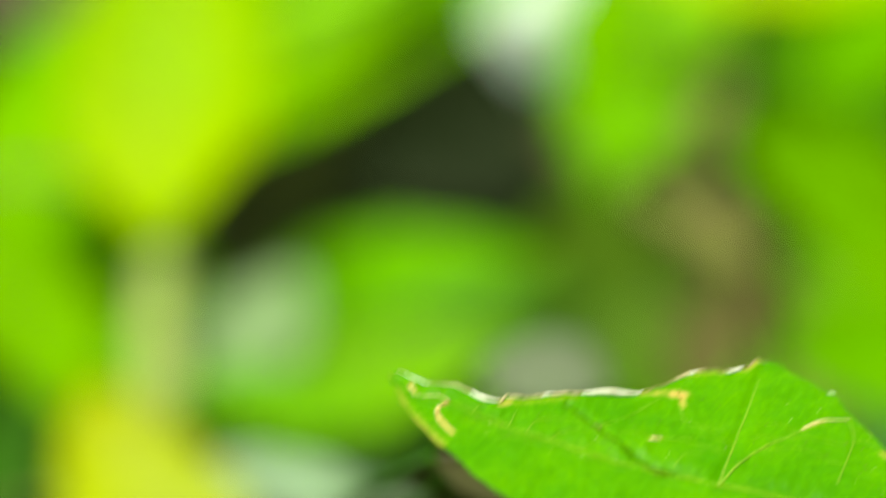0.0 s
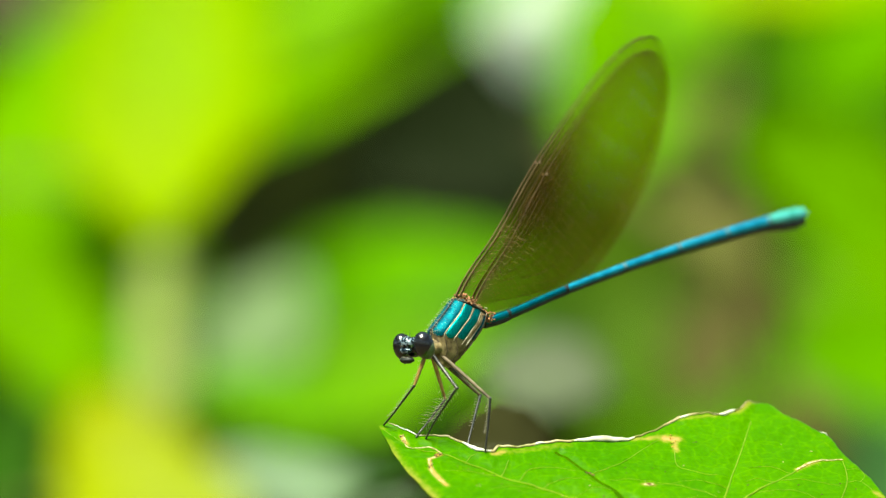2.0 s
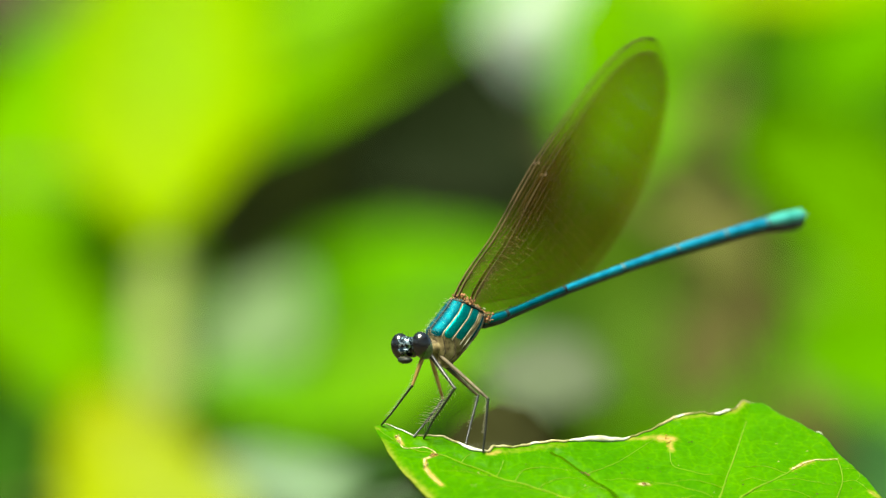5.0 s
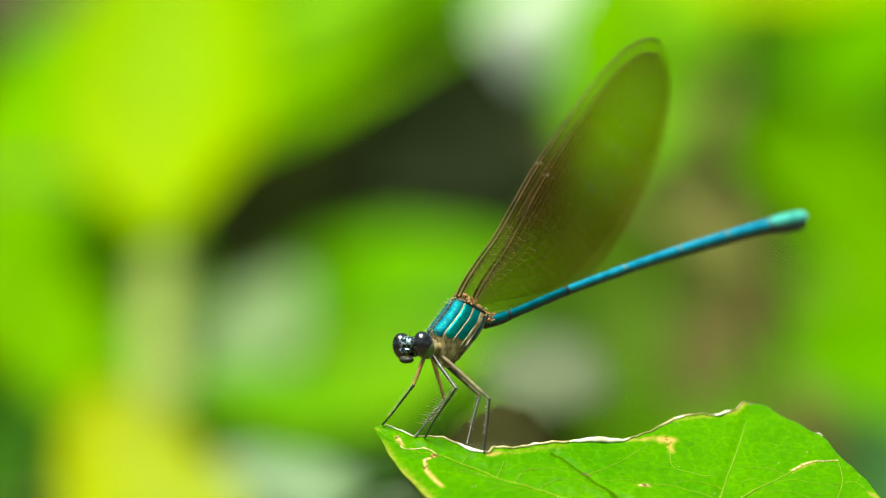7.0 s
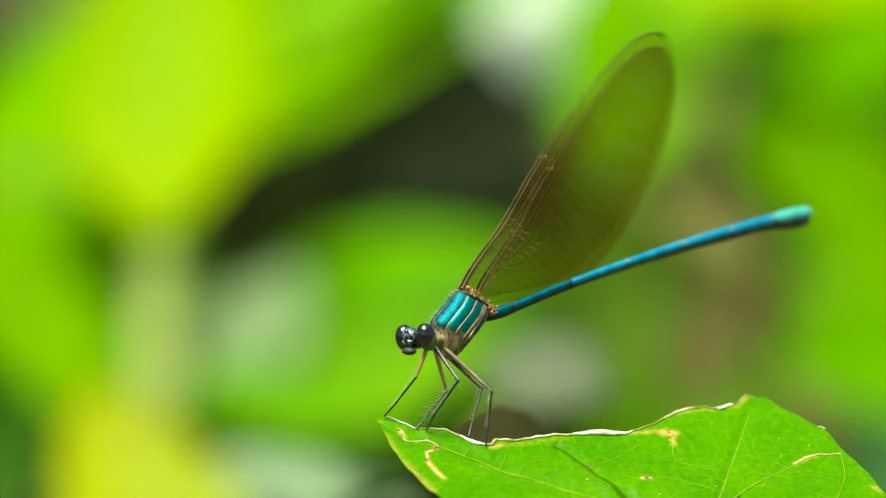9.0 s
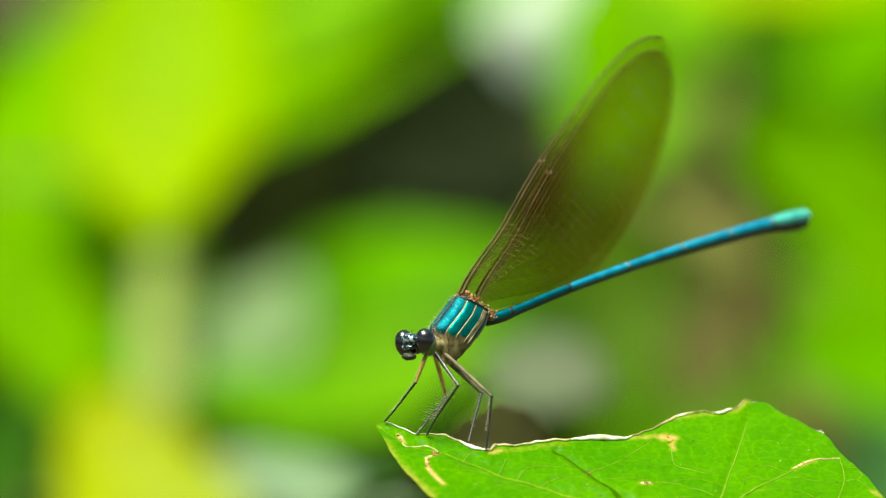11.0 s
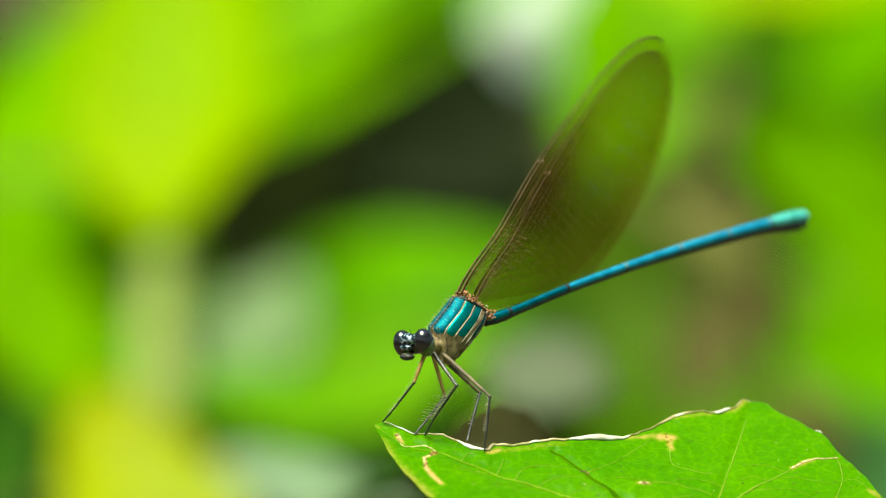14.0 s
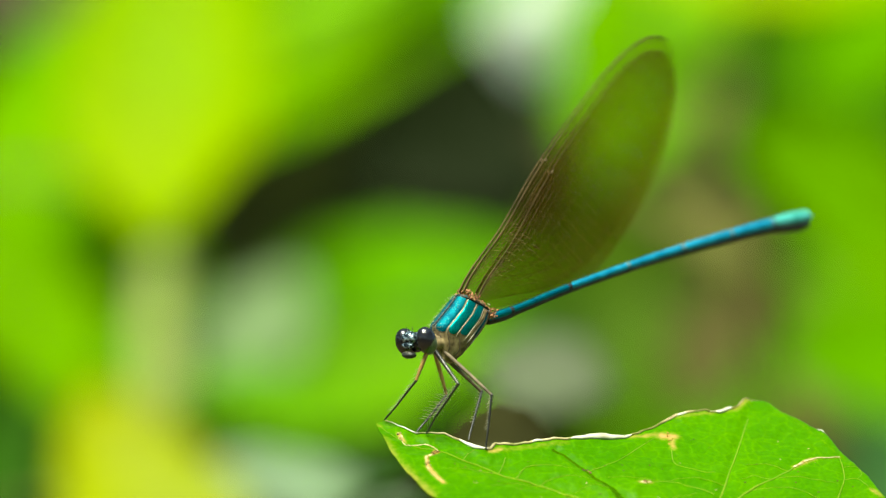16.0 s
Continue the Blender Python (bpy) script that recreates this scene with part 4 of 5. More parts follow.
    for x_a, x_b, fat in (((-192.57, -2.55, 21.22)[0], (-189.46, -4.21, 19.97)[0], 0.06), ((-185.65, -4.94, 19.17)[0], (-182.1, -5.62, 18.43)[0], 0.21), ((-177.97, -3.91, 18.95)[0], (-176.48, -3.75, 18.88)[0], 0.16), ((-173.78, -3.08, 18.97)[0], (-166.95, -0.79, 19.53)[0], 0.35), ((-162.44, 3.14, 21.24)[0], (-160.89, 4.02, 21.57)[0], 0.12), ((-158.01, 4.63, 21.61)[0], (-155.95, 5.61, 21.94)[0], 0.18), ((-147.11, 3.79, 20.01)[0], (-146.38, 3.1, 19.55)[0], 0.045)):
        b = bmesh.new()
        pts = [on_leaf(along(UPPER, x_a + (x_b - x_a) * i / 24) - Vector((0, 1.8, 1.0)) * 0.02, 0.10) for i in range(25)]
        tube(b, pts, [fat * MM * (0.12 + math.sin(math.pi * i / 24) ** 0.7) * (1 + 0.10 * math.sin(i * 0.45 + x_a)) for i in range(25)], 9, 0.8, PLANE)
        part("curled_strip", b, M_RIM_PALE, leaf, "pale curled strip of dead rim")

    base = Vector(UPPER[-1]) * MM
    b = bmesh.new()
    tube(b, spline([base - mm(1.5, 0, -0.2), base + mm(10, 2, -1), base + mm(60, 12, -4), (0, 0, 0)], 8), [(0.7 + 1.1 * i / 24) * MM for i in range(25)], 10)
    part("twig", b, M_STEM_OLIVE, root, "thin green twig")
    return root


leafy_twig = perch_leaf()
plant = tagged(new("plant_stem"), "upright green stem that carries the twig", "stem")
plant.location = (0.188, 0.0, 0.0)
b0 = bmesh.new()
tube(b0, spline([(0.01, 0.01, -0.05), (0.004, 0.006, 0.4), (0.0, 0.0, 0.86), (-0.006, 0.0, 1.05), (0.004, 0.004, 1.2)], 8), [0.006 - 0.003 * i / 32 for i in range(33)], 12, 1.0, Vector((0, 1, 0)))
part("stem", b0, M_STEM_OLIVE, plant)


# ---- the damselfly ----
SIDE = Vector((0.616, -0.788, 0.0))      # from its middle plane out to its left flank
AXIS = Vector((0.788, 0.616, 0.0))       # level, from head to tail
UP = Vector((0, 0, 1))


def thorax_ring(s, phi, swell=1.0):
    """A point of the thorax: s from 0 at the leg bases to 1 at the wing bases, phi round it from the front by the left flank."""
    knots = [(0.0, (1.13, 0.91, 7.65), 0.75, 0.5), (0.2, (1.37, 1.1, 8.9), 1.75, 1.15), (0.42, (1.85, 1.47, 10.45), 2.55, 1.6), (0.72, (3.28, 2.6, 12.46), 2.38, 1.6), (0.92, (3.95, 3.11, 13.71), 2.2, 1.3), (1.0, (4.13, 3.25, 14.13), 1.5, 0.8)]
    c = Vector([profile([(k[0], k[1][i]) for k in knots], s) for i in range(3)])
    a = profile([(k[0], k[2]) for k in knots], s) * swell
    b = profile([(k[0], k[3]) for k in knots], s) * swell
    lie = (AXIS * 0.90 - UP * 0.36).normalized()
    cp, sp = math.cos(phi), math.sin(phi)
    return (c - lie * a * math.copysign(abs(cp) ** 0.85, cp) + SIDE * b * math.copysign(abs(sp) ** 0.8, sp)) * MM


def patch(bm, s0, s1, f0, f1, swell, mirror, tilt=0.0, n=14, m=12):
    """A plate laid over the thorax, slightly domed, with rounded corners."""
    grid = []
    for i in range(n + 1):
        row = []
        for j in range(m + 1):
            u, v = i / n, j / m
            corner = 1 - 0.25 * (2 * v - 1) ** 6 * abs(2 * u - 1)
            uu = 0.5 + (u - 0.5) * (1 - 0.10 * (2 * v - 1) ** 4)
            vv = 0.5 + (v - 0.5) * (1 - 0.14 * (2 * u - 1) ** 4)
            s = s0 + (s1 - s0) * uu
            f = radians(f0 + (f1 - f0) * vv + tilt * (uu - 0.5))
            dome = swell + 0.035 * (1 - (2 * u - 1) ** 4) * (1 - (2 * v - 1) ** 4)
            row.append(bm.verts.new(thorax_ring(s, -f if mirror else f, dome)))
        grid.append(row)
    for i in range(n):
        for j in range(m):
            q = (grid[i][j], grid[i + 1][j], grid[i + 1][j + 1], grid[i][j + 1])
            bm.faces.new(q if mirror else q[::-1])


def leg(parent, points, r, femur_material, seed, side):
    """One leg: femur, tibia, foot and two combs of bristles."""
    rng = random.Random(seed)
    p = [mm(*q) for q in points]
    root = part("leg", tube_mesh([p[0], p[0].lerp(p[1], 0.5) + mm(0, 0, 0.03), p[1]], [r * 1.35, r * 1.25, r * 0.85]), femur_material, parent)
    part("knee", ball_mesh(p[1], r * 1.05), M_LEG, root)
    part("tibia", tube_mesh(p[1:3], [r * 0.8, r * 0.62]), M_LEG, root)
    part("foot", tube_mesh([*p[2:], p[-1] + (p[-1] - p[-2]).normalized() * 0.0002], [r * 0.6] * (len(p) - 2) + [r * 0.4]), M_LEG, root)
    for a, b, n in ((p[0], p[1], 9), (p[1], p[2], 12)):
        bm = bmesh.new()
        d = (b - a).normalized()
        for sgn in (1, -1):
            out = (d.cross(SIDE).normalized() * sgn + 0.3 * SIDE * rng.uniform(-1.0, -0.2)).normalized()
            for i in range(n):
                o = a.lerp(b, (i + 0.7) / n)
                w = (out + d * 0.55).normalized()
                ln = rng.uniform(0.6, 1.0) * MM * ((0.75 if seed < 4 else 0.4) if n == 9 else 0.7 if seed == 1 else 1.4 if seed < 4 else 0.6) * (1.0 if sgn > 0 else 0.7)
                w = (w + Vector([rng.uniform(-0.15, 0.15) for _ in range(3)])).normalized()
                tube(bm, [o, o + w * ln * 0.6, o + w * ln + d * ln * 0.08], [0.026 * MM, 0.020 * MM, 0.008 * MM], 4)
        part("bristle_comb", bm, M_BRISTLE, root)
    return root


def tube_mesh(points, radii, sides=10):
    bm = bmesh.new()
    tube(bm, points, [q * MM for q in radii], sides)
    return bm


def ball_mesh(c, r, size=(1, 1, 1), u=12, v=8):
    bm = bmesh.new()
    ball(bm, c, [r * MM * k for k in size], None, u, v)
    return bm


def hang(name, parent):
    """A bare joint for the parts of a body section."""
    ob = new(name)
    ob.parent = parent
    return ob


def head(parent):
    h = part("head", ball_mesh(mm(*(-1.84, -1.43, 9.67)), 1.0, (1.05, 1.05, 1.1), 20, 14), M_BLACK, parent, "glossy black head with bulging eyes")
    turn = Matrix(((AXIS.x, SIDE.x, 0, 0), (AXIS.y, SIDE.y, 0, 0), (0, 0, 1, 0), (0, 0, 0, 1)))
    for c in (mm(*(-0.82, -2.84, 9.88)), mm(*(-3.02, -0.12, 9.66))):
        bm = bmesh.new()
        ball(bm, c, (1.10 * MM, 1.02 * MM, 1.48 * MM), turn @ Matrix.Rotation(radians(-18), 4, "Y"), 28, 20)
        eye = part("eye", bm, M_EYE, h, "shiny black compound eye")
        bm = bmesh.new()
        ball(bm, c + Vector((0.16, 0, 0)) * MM - UP * 0.16 * MM, (0.99 * MM, 0.92 * MM, 1.36 * MM), turn @ Matrix.Rotation(radians(-18), 4, "Y"), 24, 16)
        part("eye_underside", bm, M_EYE_PALE, eye, "grey-green rear of the eye")
    # face, ocelli and mouth
    front = -AXIS
    c = mm(*(-2.19, -1.71, 9.56))
    bm = bmesh.new()
    ball(bm, c + front * 0.50 * MM + UP * 0.55 * MM, (0.82 * MM, 1.00 * MM, 0.72 * MM), turn, 16, 10)
    part("forehead", bm, M_FACE, h, "steel-blue metallic forehead")
    bm = bmesh.new()
    ball(bm, c + front * 0.75 * MM - UP * 0.25 * MM, (0.55 * MM, 0.85 * MM, 0.38 * MM), turn, 16, 10)
    part("face_plate", bm, M_FACE, h)
    bm = bmesh.new()
    ball(bm, c + front * 0.72 * MM - UP * 0.95 * MM, (0.40 * MM, 0.66 * MM, 0.10 * MM), turn, 14, 8)
    part("upper_lip", bm, M_CREAM, h, "cream upper lip")
    bm = bmesh.new()
    ball(bm, c + front * 0.55 * MM - UP * 1.22 * MM, (0.70 * MM, 0.92 * MM, 0.40 * MM), turn, 16, 10)
    part("lower_jaw", bm, M_BELLY, h, "black mouthparts")
    for sgn in (1, -1):
        bm = bmesh.new()
        tube(bm, [c + front * 0.45 * MM - UP * 1.1 * MM + SIDE * 0.55 * MM * sgn, c + front * 0.75 * MM - UP * 1.38 * MM + SIDE * 0.3 * MM * sgn, c + front * 0.9 * MM - UP * 1.6 * MM], [0.32 * MM, 0.2 * MM, 0.05 * MM], 8)
        part("mandible", bm, M_BLACK, h)
        bm = bmesh.new()
        o = c + front * 0.35 * MM + UP * 0.85 * MM + SIDE * 0.42 * MM * sgn
        tube(bm, [o, o + UP * 0.35 * MM + front * 0.1 * MM, o + UP * 0.9 * MM + front * 0.2 * MM + SIDE * 0.1 * MM * sgn], [0.09 * MM, 0.05 * MM, 0.015 * MM], 6)
        part("antenna", bm, M_LEG, h)
    for k, (dx, dy) in enumerate(((0, 0), (-0.3, 0.3), (-0.3, -0.3))):
        part("ocellus", ball_mesh(c + front * (0.2 + dx) * MM + UP * 1.0 * MM + SIDE * dy * MM, 0.14), M_FACE, h)
    part("neck", tube_mesh([mm(*(-1.36, -1.05, 9.54)), mm(*(-0.3, -0.21, 9.53)), mm(*(0.77, 0.63, 9.75))], [0.55, 0.75, 1.1], 14), M_FLANK, h)
    return h


def thorax(parent):
    bm = bmesh.new()
    n, m = 24, 40
    rings = [[bm.verts.new(thorax_ring(i / n, j * math.tau / m)) for j in range(m)] for i in range(n + 1)]
    for r0, r1 in zip(rings, rings[1:]):
        for j in range(m):
            bm.faces.new((r0[j], r1[j], r1[(j + 1) % m], r0[(j + 1) % m]))
    bm.faces.new(rings[0])
    bm.faces.new(rings[-1][::-1])
    bmesh.ops.recalc_face_normals(bm, faces=bm.faces[:])
    t = part("thorax", bm, M_FLANK, parent, "olive-brown thorax with teal metallic plates")
    for mirror in (False, True):
        for s0, s1, f0, f1, tilt in ((0.35, 0.98, 4, 50, 0), (0.37, 0.95, 55, 81, 3), (0.43, 0.94, 86, 103, 5), (0.50, 0.92, 109, 117, 5), (0.50, 0.90, 124, 134, 4), (0.50, 0.88, 142, 154, 4)):
            bm = bmesh.new()
            patch(bm, s0, s1, f0, f1, 1.035, mirror, tilt)
            part("plate", bm, M_TEAL_DEEP if f0 < 50 or 120 < f1 < 135 else M_TEAL if f1 < 105 else M_FLANK, t, "teal metallic thorax plate" if f1 < 105 else "")
        for f, w in ((52.5, 0.075), (83.5, 0.065), (105.5, 0.07), (120, 0.09), (138, 0.10)):
            bm = bmesh.new()
            pts = [thorax_ring(0.36 + 0.56 * i / 12, radians((f + 4 * (i / 12 - 0.5)) * (-1 if mirror else 1)), 1.02) for i in range(13)]
            tube(bm, pts, [w * MM * (0.7 + 0.3 * math.sin(i / 12 * math.pi)) for i in range(13)], 6)
            part("seam", bm, M_SEAM, t, "cream seam between the plates")
    for f in (28, 62, 98, 132, -28, -62, -98, -132):
        bm = bmesh.new()
        pts = [thorax_ring(0.06 + 0.34 * i / 9, radians(f + 12 * math.sin(i * 0.5)), 1.0) for i in range(10)]
        tube(bm, pts, [0.07 * MM * (0.6 + 0.5 * math.sin(i / 9 * math.pi)) for i in range(10)], 6)
        part("pleural_fold", bm, M_FEMUR_GREY, t, "dark fold of the flank")
    # dark keel, flank hairs and rust-coloured wing bases
    bm = bmesh.new()
    tube(bm, [thorax_ring(0.34 + 0.64 * i / 10, 0.0, 1.03) for i in range(11)], 0.10 * MM, 6)
    part("keel", bm, M_BELLY, t)
    bm = bmesh.new()
    tube(bm, [thorax_ring(0.965 - 0.03 * i / 40 * 2, radians(-125 + 250 * i / 40), 1.03) for i in range(41)], [0.13 * MM] * 41, 6)
    part("collar", bm, M_BELLY, t, "black edge above the plates")
    rng = random.Random(8)
    bm = bmesh.new()
    for k in range(150):
        s, f = rng.uniform(0.35, 0.95), radians(rng.uniform(-60, 40))
        a = thorax_ring(s, f, 1.05)
        w = (a - thorax_ring(s, f, 0.6)).normalized() + Vector([rng.uniform(-0.4, 0.4) for _ in range(3)])
        tube(bm, [a, a + w.normalized() * rng.uniform(0.25, 0.7) * MM], [0.014 * MM, 0.004 * MM], 3)
    part("hair", bm, M_HAIR, t, "pale fine hairs")
    front, rear = Vector((2.74, 2.17, 14.62)), Vector((5.88, 4.61, 12.25))
    for k in range(380):
        bm = bmesh.new()
        c = front.lerp(rear, rng.random()) + (UP * 0.75 + AXIS * 0.4) * rng.uniform(-0.6, 0.80) + SIDE * rng.uniform(-1.0, 1.35)
        turn = Euler([rng.uniform(0, 3) for _ in range(3)]).to_matrix().to_4x4()
        ball(bm, c * MM, [rng.choice((0.05, 0.08, 0.12, 0.19)) * MM for _ in range(3)], turn, 8, 6)
        part("wing_base_lobe", bm, M_RUST if k % 7 else M_SEAM, t)
    for k in range(5):
        bm = bmesh.new()
        ball(bm, mm(*(1.49, 1.19, 7.83)) + AXIS * (k - 2) * 0.35 * MM + UP * (0.25 - 0.1 * abs(k - 2)) * MM, (0.42 * MM, 0.6 * MM, 0.5 * MM), None, 10, 8)
        part("coxa", bm, M_FLANK, t)
    return t


def abdomen(parent):
    ab = hang("abdomen", parent)
    tagged(ab, "long slender metallic blue abdomen with dark underside")
    centre = spline([mm(*p) for p in ((5.57, 4.37, 12.19), (8.12, 6.34, 12.95), (14.28, 11.02, 15.38), (20.86, 15.93, 17.67), (27.25, 20.61, 19.7), (33.43, 25.06, 21.45), (37.71, 28.1, 22.53), (41.91, 31.05, 23.37))], 12)
    span = [(b - a).length for a, b in zip(centre, centre[1:])]
    total = sum(span)

    def at(f):
        d = f * total
        for i, s in enumerate(span):
            if d <= s or i == len(span) - 1:
                return centre[i].lerp(centre[i + 1], min(1, d / s))
            d -= s

    cuts = [0.0, 0.032, 0.075, 0.255, 0.435, 0.605, 0.755, 0.885, 0.930, 0.968, 0.992]
    radius = [(0, 0.47), (0.05, 0.48), (0.1, 0.40), (0.25, 0.37), (0.45, 0.42), (0.6, 0.47), (0.75, 0.54), (0.88, 0.60), (0.93, 0.78), (0.965, 0.82), (1.0, 0.68)]
    # iridescent sheen along the body, painted as a fixed colour for each segment
    mats = [M_TEAL_SMOOTH, M_TEAL_SMOOTH, M_TEAL_SMOOTH, M_BLUE, M_BLUE, M_BLUE, M_BLUE, M_SEA, M_SEA, M_SEA]
    for k, (f0, f1) in enumerate(zip(cuts, cuts[1:])):
        n = 12
        pts, rr = [], []
        for i in range(n + 1):
            f = f0 + (f1 - f0) * i / n
            swell = 1 + 0.03 * max(0, (i / n - 0.86) / 0.14) - 0.06 * max(0, (0.08 - i / n) / 0.08)
            pts.append(at(f))
            rr.append(profile(radius, f) * swell * MM)
        bm = bmesh.new()
        tube(bm, pts, rr, 18)
        seg = part("segment", bm, mats[k], ab)
        bm = bmesh.new()
        low = [p - UP * r * (0.95 if k >= 7 else 0.98) for p, r in zip(pts, rr)]
        tube(bm, low, [r * (0.86 if k >= 7 else 0.80) for r in rr], 14)
        part("underside", bm, M_BELLY, seg, "black underside")
        if 1 <= k <= 6:
            bm = bmesh.new()
            d = (at(f1) - at(f1 - 0.004)).normalized()
            tube(bm, [at(f1) + d * q * MM for q in (-0.5, -0.36, -0.2, -0.05, 0.06)], [profile(radius, f1) * q * MM for q in (0.97, 1.045, 1.05, 1.05, 0.98)], 18)
            part("joint_ring", bm, M_RING if k > 2 else M_BELLY, seg, "pale ring at the segment joint" if k > 2 else "dark ring at the segment joint")
    end = at(0.99)
    d = (at(1.0) - at(0.97)).normalized()
    for sgn in (1, -1):
        bm = bmesh.new()
        o = end + SIDE * 0.28 * MM * sgn
        tube(bm, [o, o + d * 0.35 * MM + SIDE * 0.2 * MM * sgn, o + d * 0.6 * MM - SIDE * 0.05 * MM * sgn], [0.24 * MM, 0.22 * MM, 0.12 * MM], 8)
        part("clasper", bm, M_RING, ab, "pale tail clasper")
    return ab


# wing shape in its own plane: x along the span, y towards the rear edge
SPAN = 39.3


def lead(t):
    return -0.012 * math.sin(math.pi * t) - 0.014 * math.exp(-((t - 0.45) / 0.22) ** 2) - 0.020 * math.exp(-((t - 0.05) / 0.12) ** 2) + 0.103 * (1 - math.sqrt(max(0.0, 1 - max(0.0, (t - 0.70) / 0.30) ** 2.2)))


def trail(t, broad):
    body = 0.05 + broad * (1 - math.exp(-(t / 0.20) ** 1.6))
    return body - (body - 0.105) * (1 - math.sqrt(max(0.0, 1 - max(0.0, (t - 0.50) / 0.50) ** 2.0)))


def wing_point(t, f, broad, span=SPAN):
    a, b = lead(t), trail(t, broad)
    y = a + (b - a) * f
    return Vector((t * span, y * span, 0.008 * math.sin(f * 16) * min(1, 3 * t) * (1 - 0.8 * t) + 0.5 * math.sin(math.pi * t) * f * f)) * MM


def wing(parent, name, broad, seed, span):
    rng = random.Random(seed)
    bm = bmesh.new()
    nu, nv = 60, 24
    film, stain = bm.verts.layers.float.new("film"), bm.verts.layers.float.new("stain")
    grid = [[bm.verts.new(wing_point(math.sin(i / nu * math.pi / 2), j / nv, broad, span)) for j in range(nv + 1)] for i in range(nu + 1)]
    for i, row in enumerate(grid):
        for j, v in enumerate(row):
            v[stain] = max(0.0, 1 - (j / nv / 0.42) ** 2) * max(0.0, 1 - (i / nu / 0.48) ** 3)
            v[film] = (4 * j / nv * (1 - j / nv)) ** 0.5 * (1 - (i / nu) ** 10) * min(1, 0.2 + 2.2 * i / nu)
    for i in range(nu):
        for j in range(nv):
            bm.faces.new((grid[i][j], grid[i + 1][j], grid[i + 1][j + 1], grid[i][j + 1]))
    w = part(name, bm, M_MEMBRANE_CLEAR if name == "forewing" else M_MEMBRANE_SMOKY, parent, "clear translucent wing with rusty veins" if name == "forewing" else "smoky brown wing with a violet gleam")
    # long veins that fan out from the base, and the border
    fans = [0.0, 0.03, 0.07, 0.12, 0.17, 0.24, 0.34, 0.48, 0.63, 0.80, 1.0]
    lines = []
    for k, f in enumerate(fans):
        pts = []
        for i in range(41):
            t = math.sin(i / 40 * math.pi / 2)
            g = f * (0.45 + 0.55 * min(1, t / 0.25)) if 0 < f < 1 else f
            bend = 0.10 * max(0, t - 0.5) * (1 if 0 < f < 1 else 0)
            pts.append(wing_point(t, min(1, g + bend * (f > 0.2)), broad, span))
        lines.append(pts)
        bm = bmesh.new()
        r = (0.095 if name == "forewing" else 0.06, 0.022, 0.042, 0.024, 0.026, 0.018, 0.016, 0.016, 0.014, 0.012, 0.014)[k] * MM
        tube(bm, pts, [r * (1.15 - (0.6 if k in (0, len(fans) - 1) else 0.95) * math.sin(i / 40 * math.pi / 2)) for i in range(41)], 4)
        part("long_vein", bm, M_WING_VEIN, w)
    bm = bmesh.new()
    for k, (a, b) in enumerate(zip(lines, lines[1:])):
        n = 56 if k < 6 else 48
        for i in range(n):
            f = (i + rng.uniform(0.3, 0.7)) / n * 38 + 1
            i0 = int(f)
            p, q = a[i0].lerp(a[i0 + 1], f - i0), b[i0].lerp(b[i0 + 1], f - i0)
            tube(bm, [p, q], max(0.005, 0.020 - 0.028 * i / n) * MM, 3)
    tagged(part("vein_net", bm, M_WING_VEIN, w), kind="stuff")
    # stout pale cross veins near the root
    bm = bmesh.new()
    for k in (0, 1, 2, 3, 5):
        for i in range(9):
            f = 1.5 + i * 0.62 + rng.uniform(-0.15, 0.15)
            i0 = int(f)
            p, q = lines[k][i0].lerp(lines[k][i0 + 1], f - i0), lines[k + 1][i0].lerp(lines[k + 1][i0 + 1], f - i0 + 0.2)
            tube(bm, [p, q], 0.018 * MM, 4)
    part("cross_veins", bm, M_CROSS_VEIN, w, "pale rusty cross veins")
    part("nodus", ball_mesh(wing_point(0.46, 0.012, broad, span), 0.12, (1.6, 1.0, 0.8), 8, 6), M_NODUS, w, "pale pinkish knot on the front edge")
    return w


def damselfly():
    root = new("damselfly")
    tagged(root, "slender metallic teal-blue damselfly with smoky wings", "damselfly")
    head(root)
    thorax(root)
    abdomen(root)
    leg(root, [(-0.76, -2.3, 8.62), (-1.92, -2, 5.6), (-4.29, 0.28, 2.49), (-5.14, 1.36, 1.5)], 0.167, M_FEMUR, 1, -1)
    leg(root, [(-0.06, 0.04, 8.93), (1.31, 2.2, 4.04), (-0.77, 0.28, 1.42), (-1.72, -0.32, 0.31)], 0.167, M_FEMUR, 2, -1)
    leg(root, [(-0.06, -1.1, 8.95), (2.55, -3.68, 5.35), (0.18, -1.76, 1.85), (-0.71, -0.68, 0.15)], 0.185, M_LEG, 3, 1)
    leg(root, [(0.41, 1.12, 8.66), (5.03, 3.4, 4.36), (4.11, 0.52, 1.17), (3.68, -0.92, -0.44)], 0.176, M_FEMUR_GREY, 4, -1)
    leg(root, [(0.77, 0.28, 8.92), (6.05, -1.7, 4.16), (5.7, -1.88, 0.67), (5.46, -2, -1.28)], 0.167, M_FEMUR_GREY, 5, 1)
    wings = []
    for name, base, broad, seed, lean in (("forewing", (3.16, 2.5, 14.49), 0.255, 31, 0.0), ("hindwing", (4.61, 3.63, 13.7), 0.27, 32, 1.5)):
        for sgn in (1, -1):
            w = wing(root, name, broad, seed, SPAN if name == "forewing" else SPAN * 0.95)
            wings.append((w, Vector(base) * MM + SIDE * 0.35 * MM * sgn, sgn, lean, name))
    return root, wings


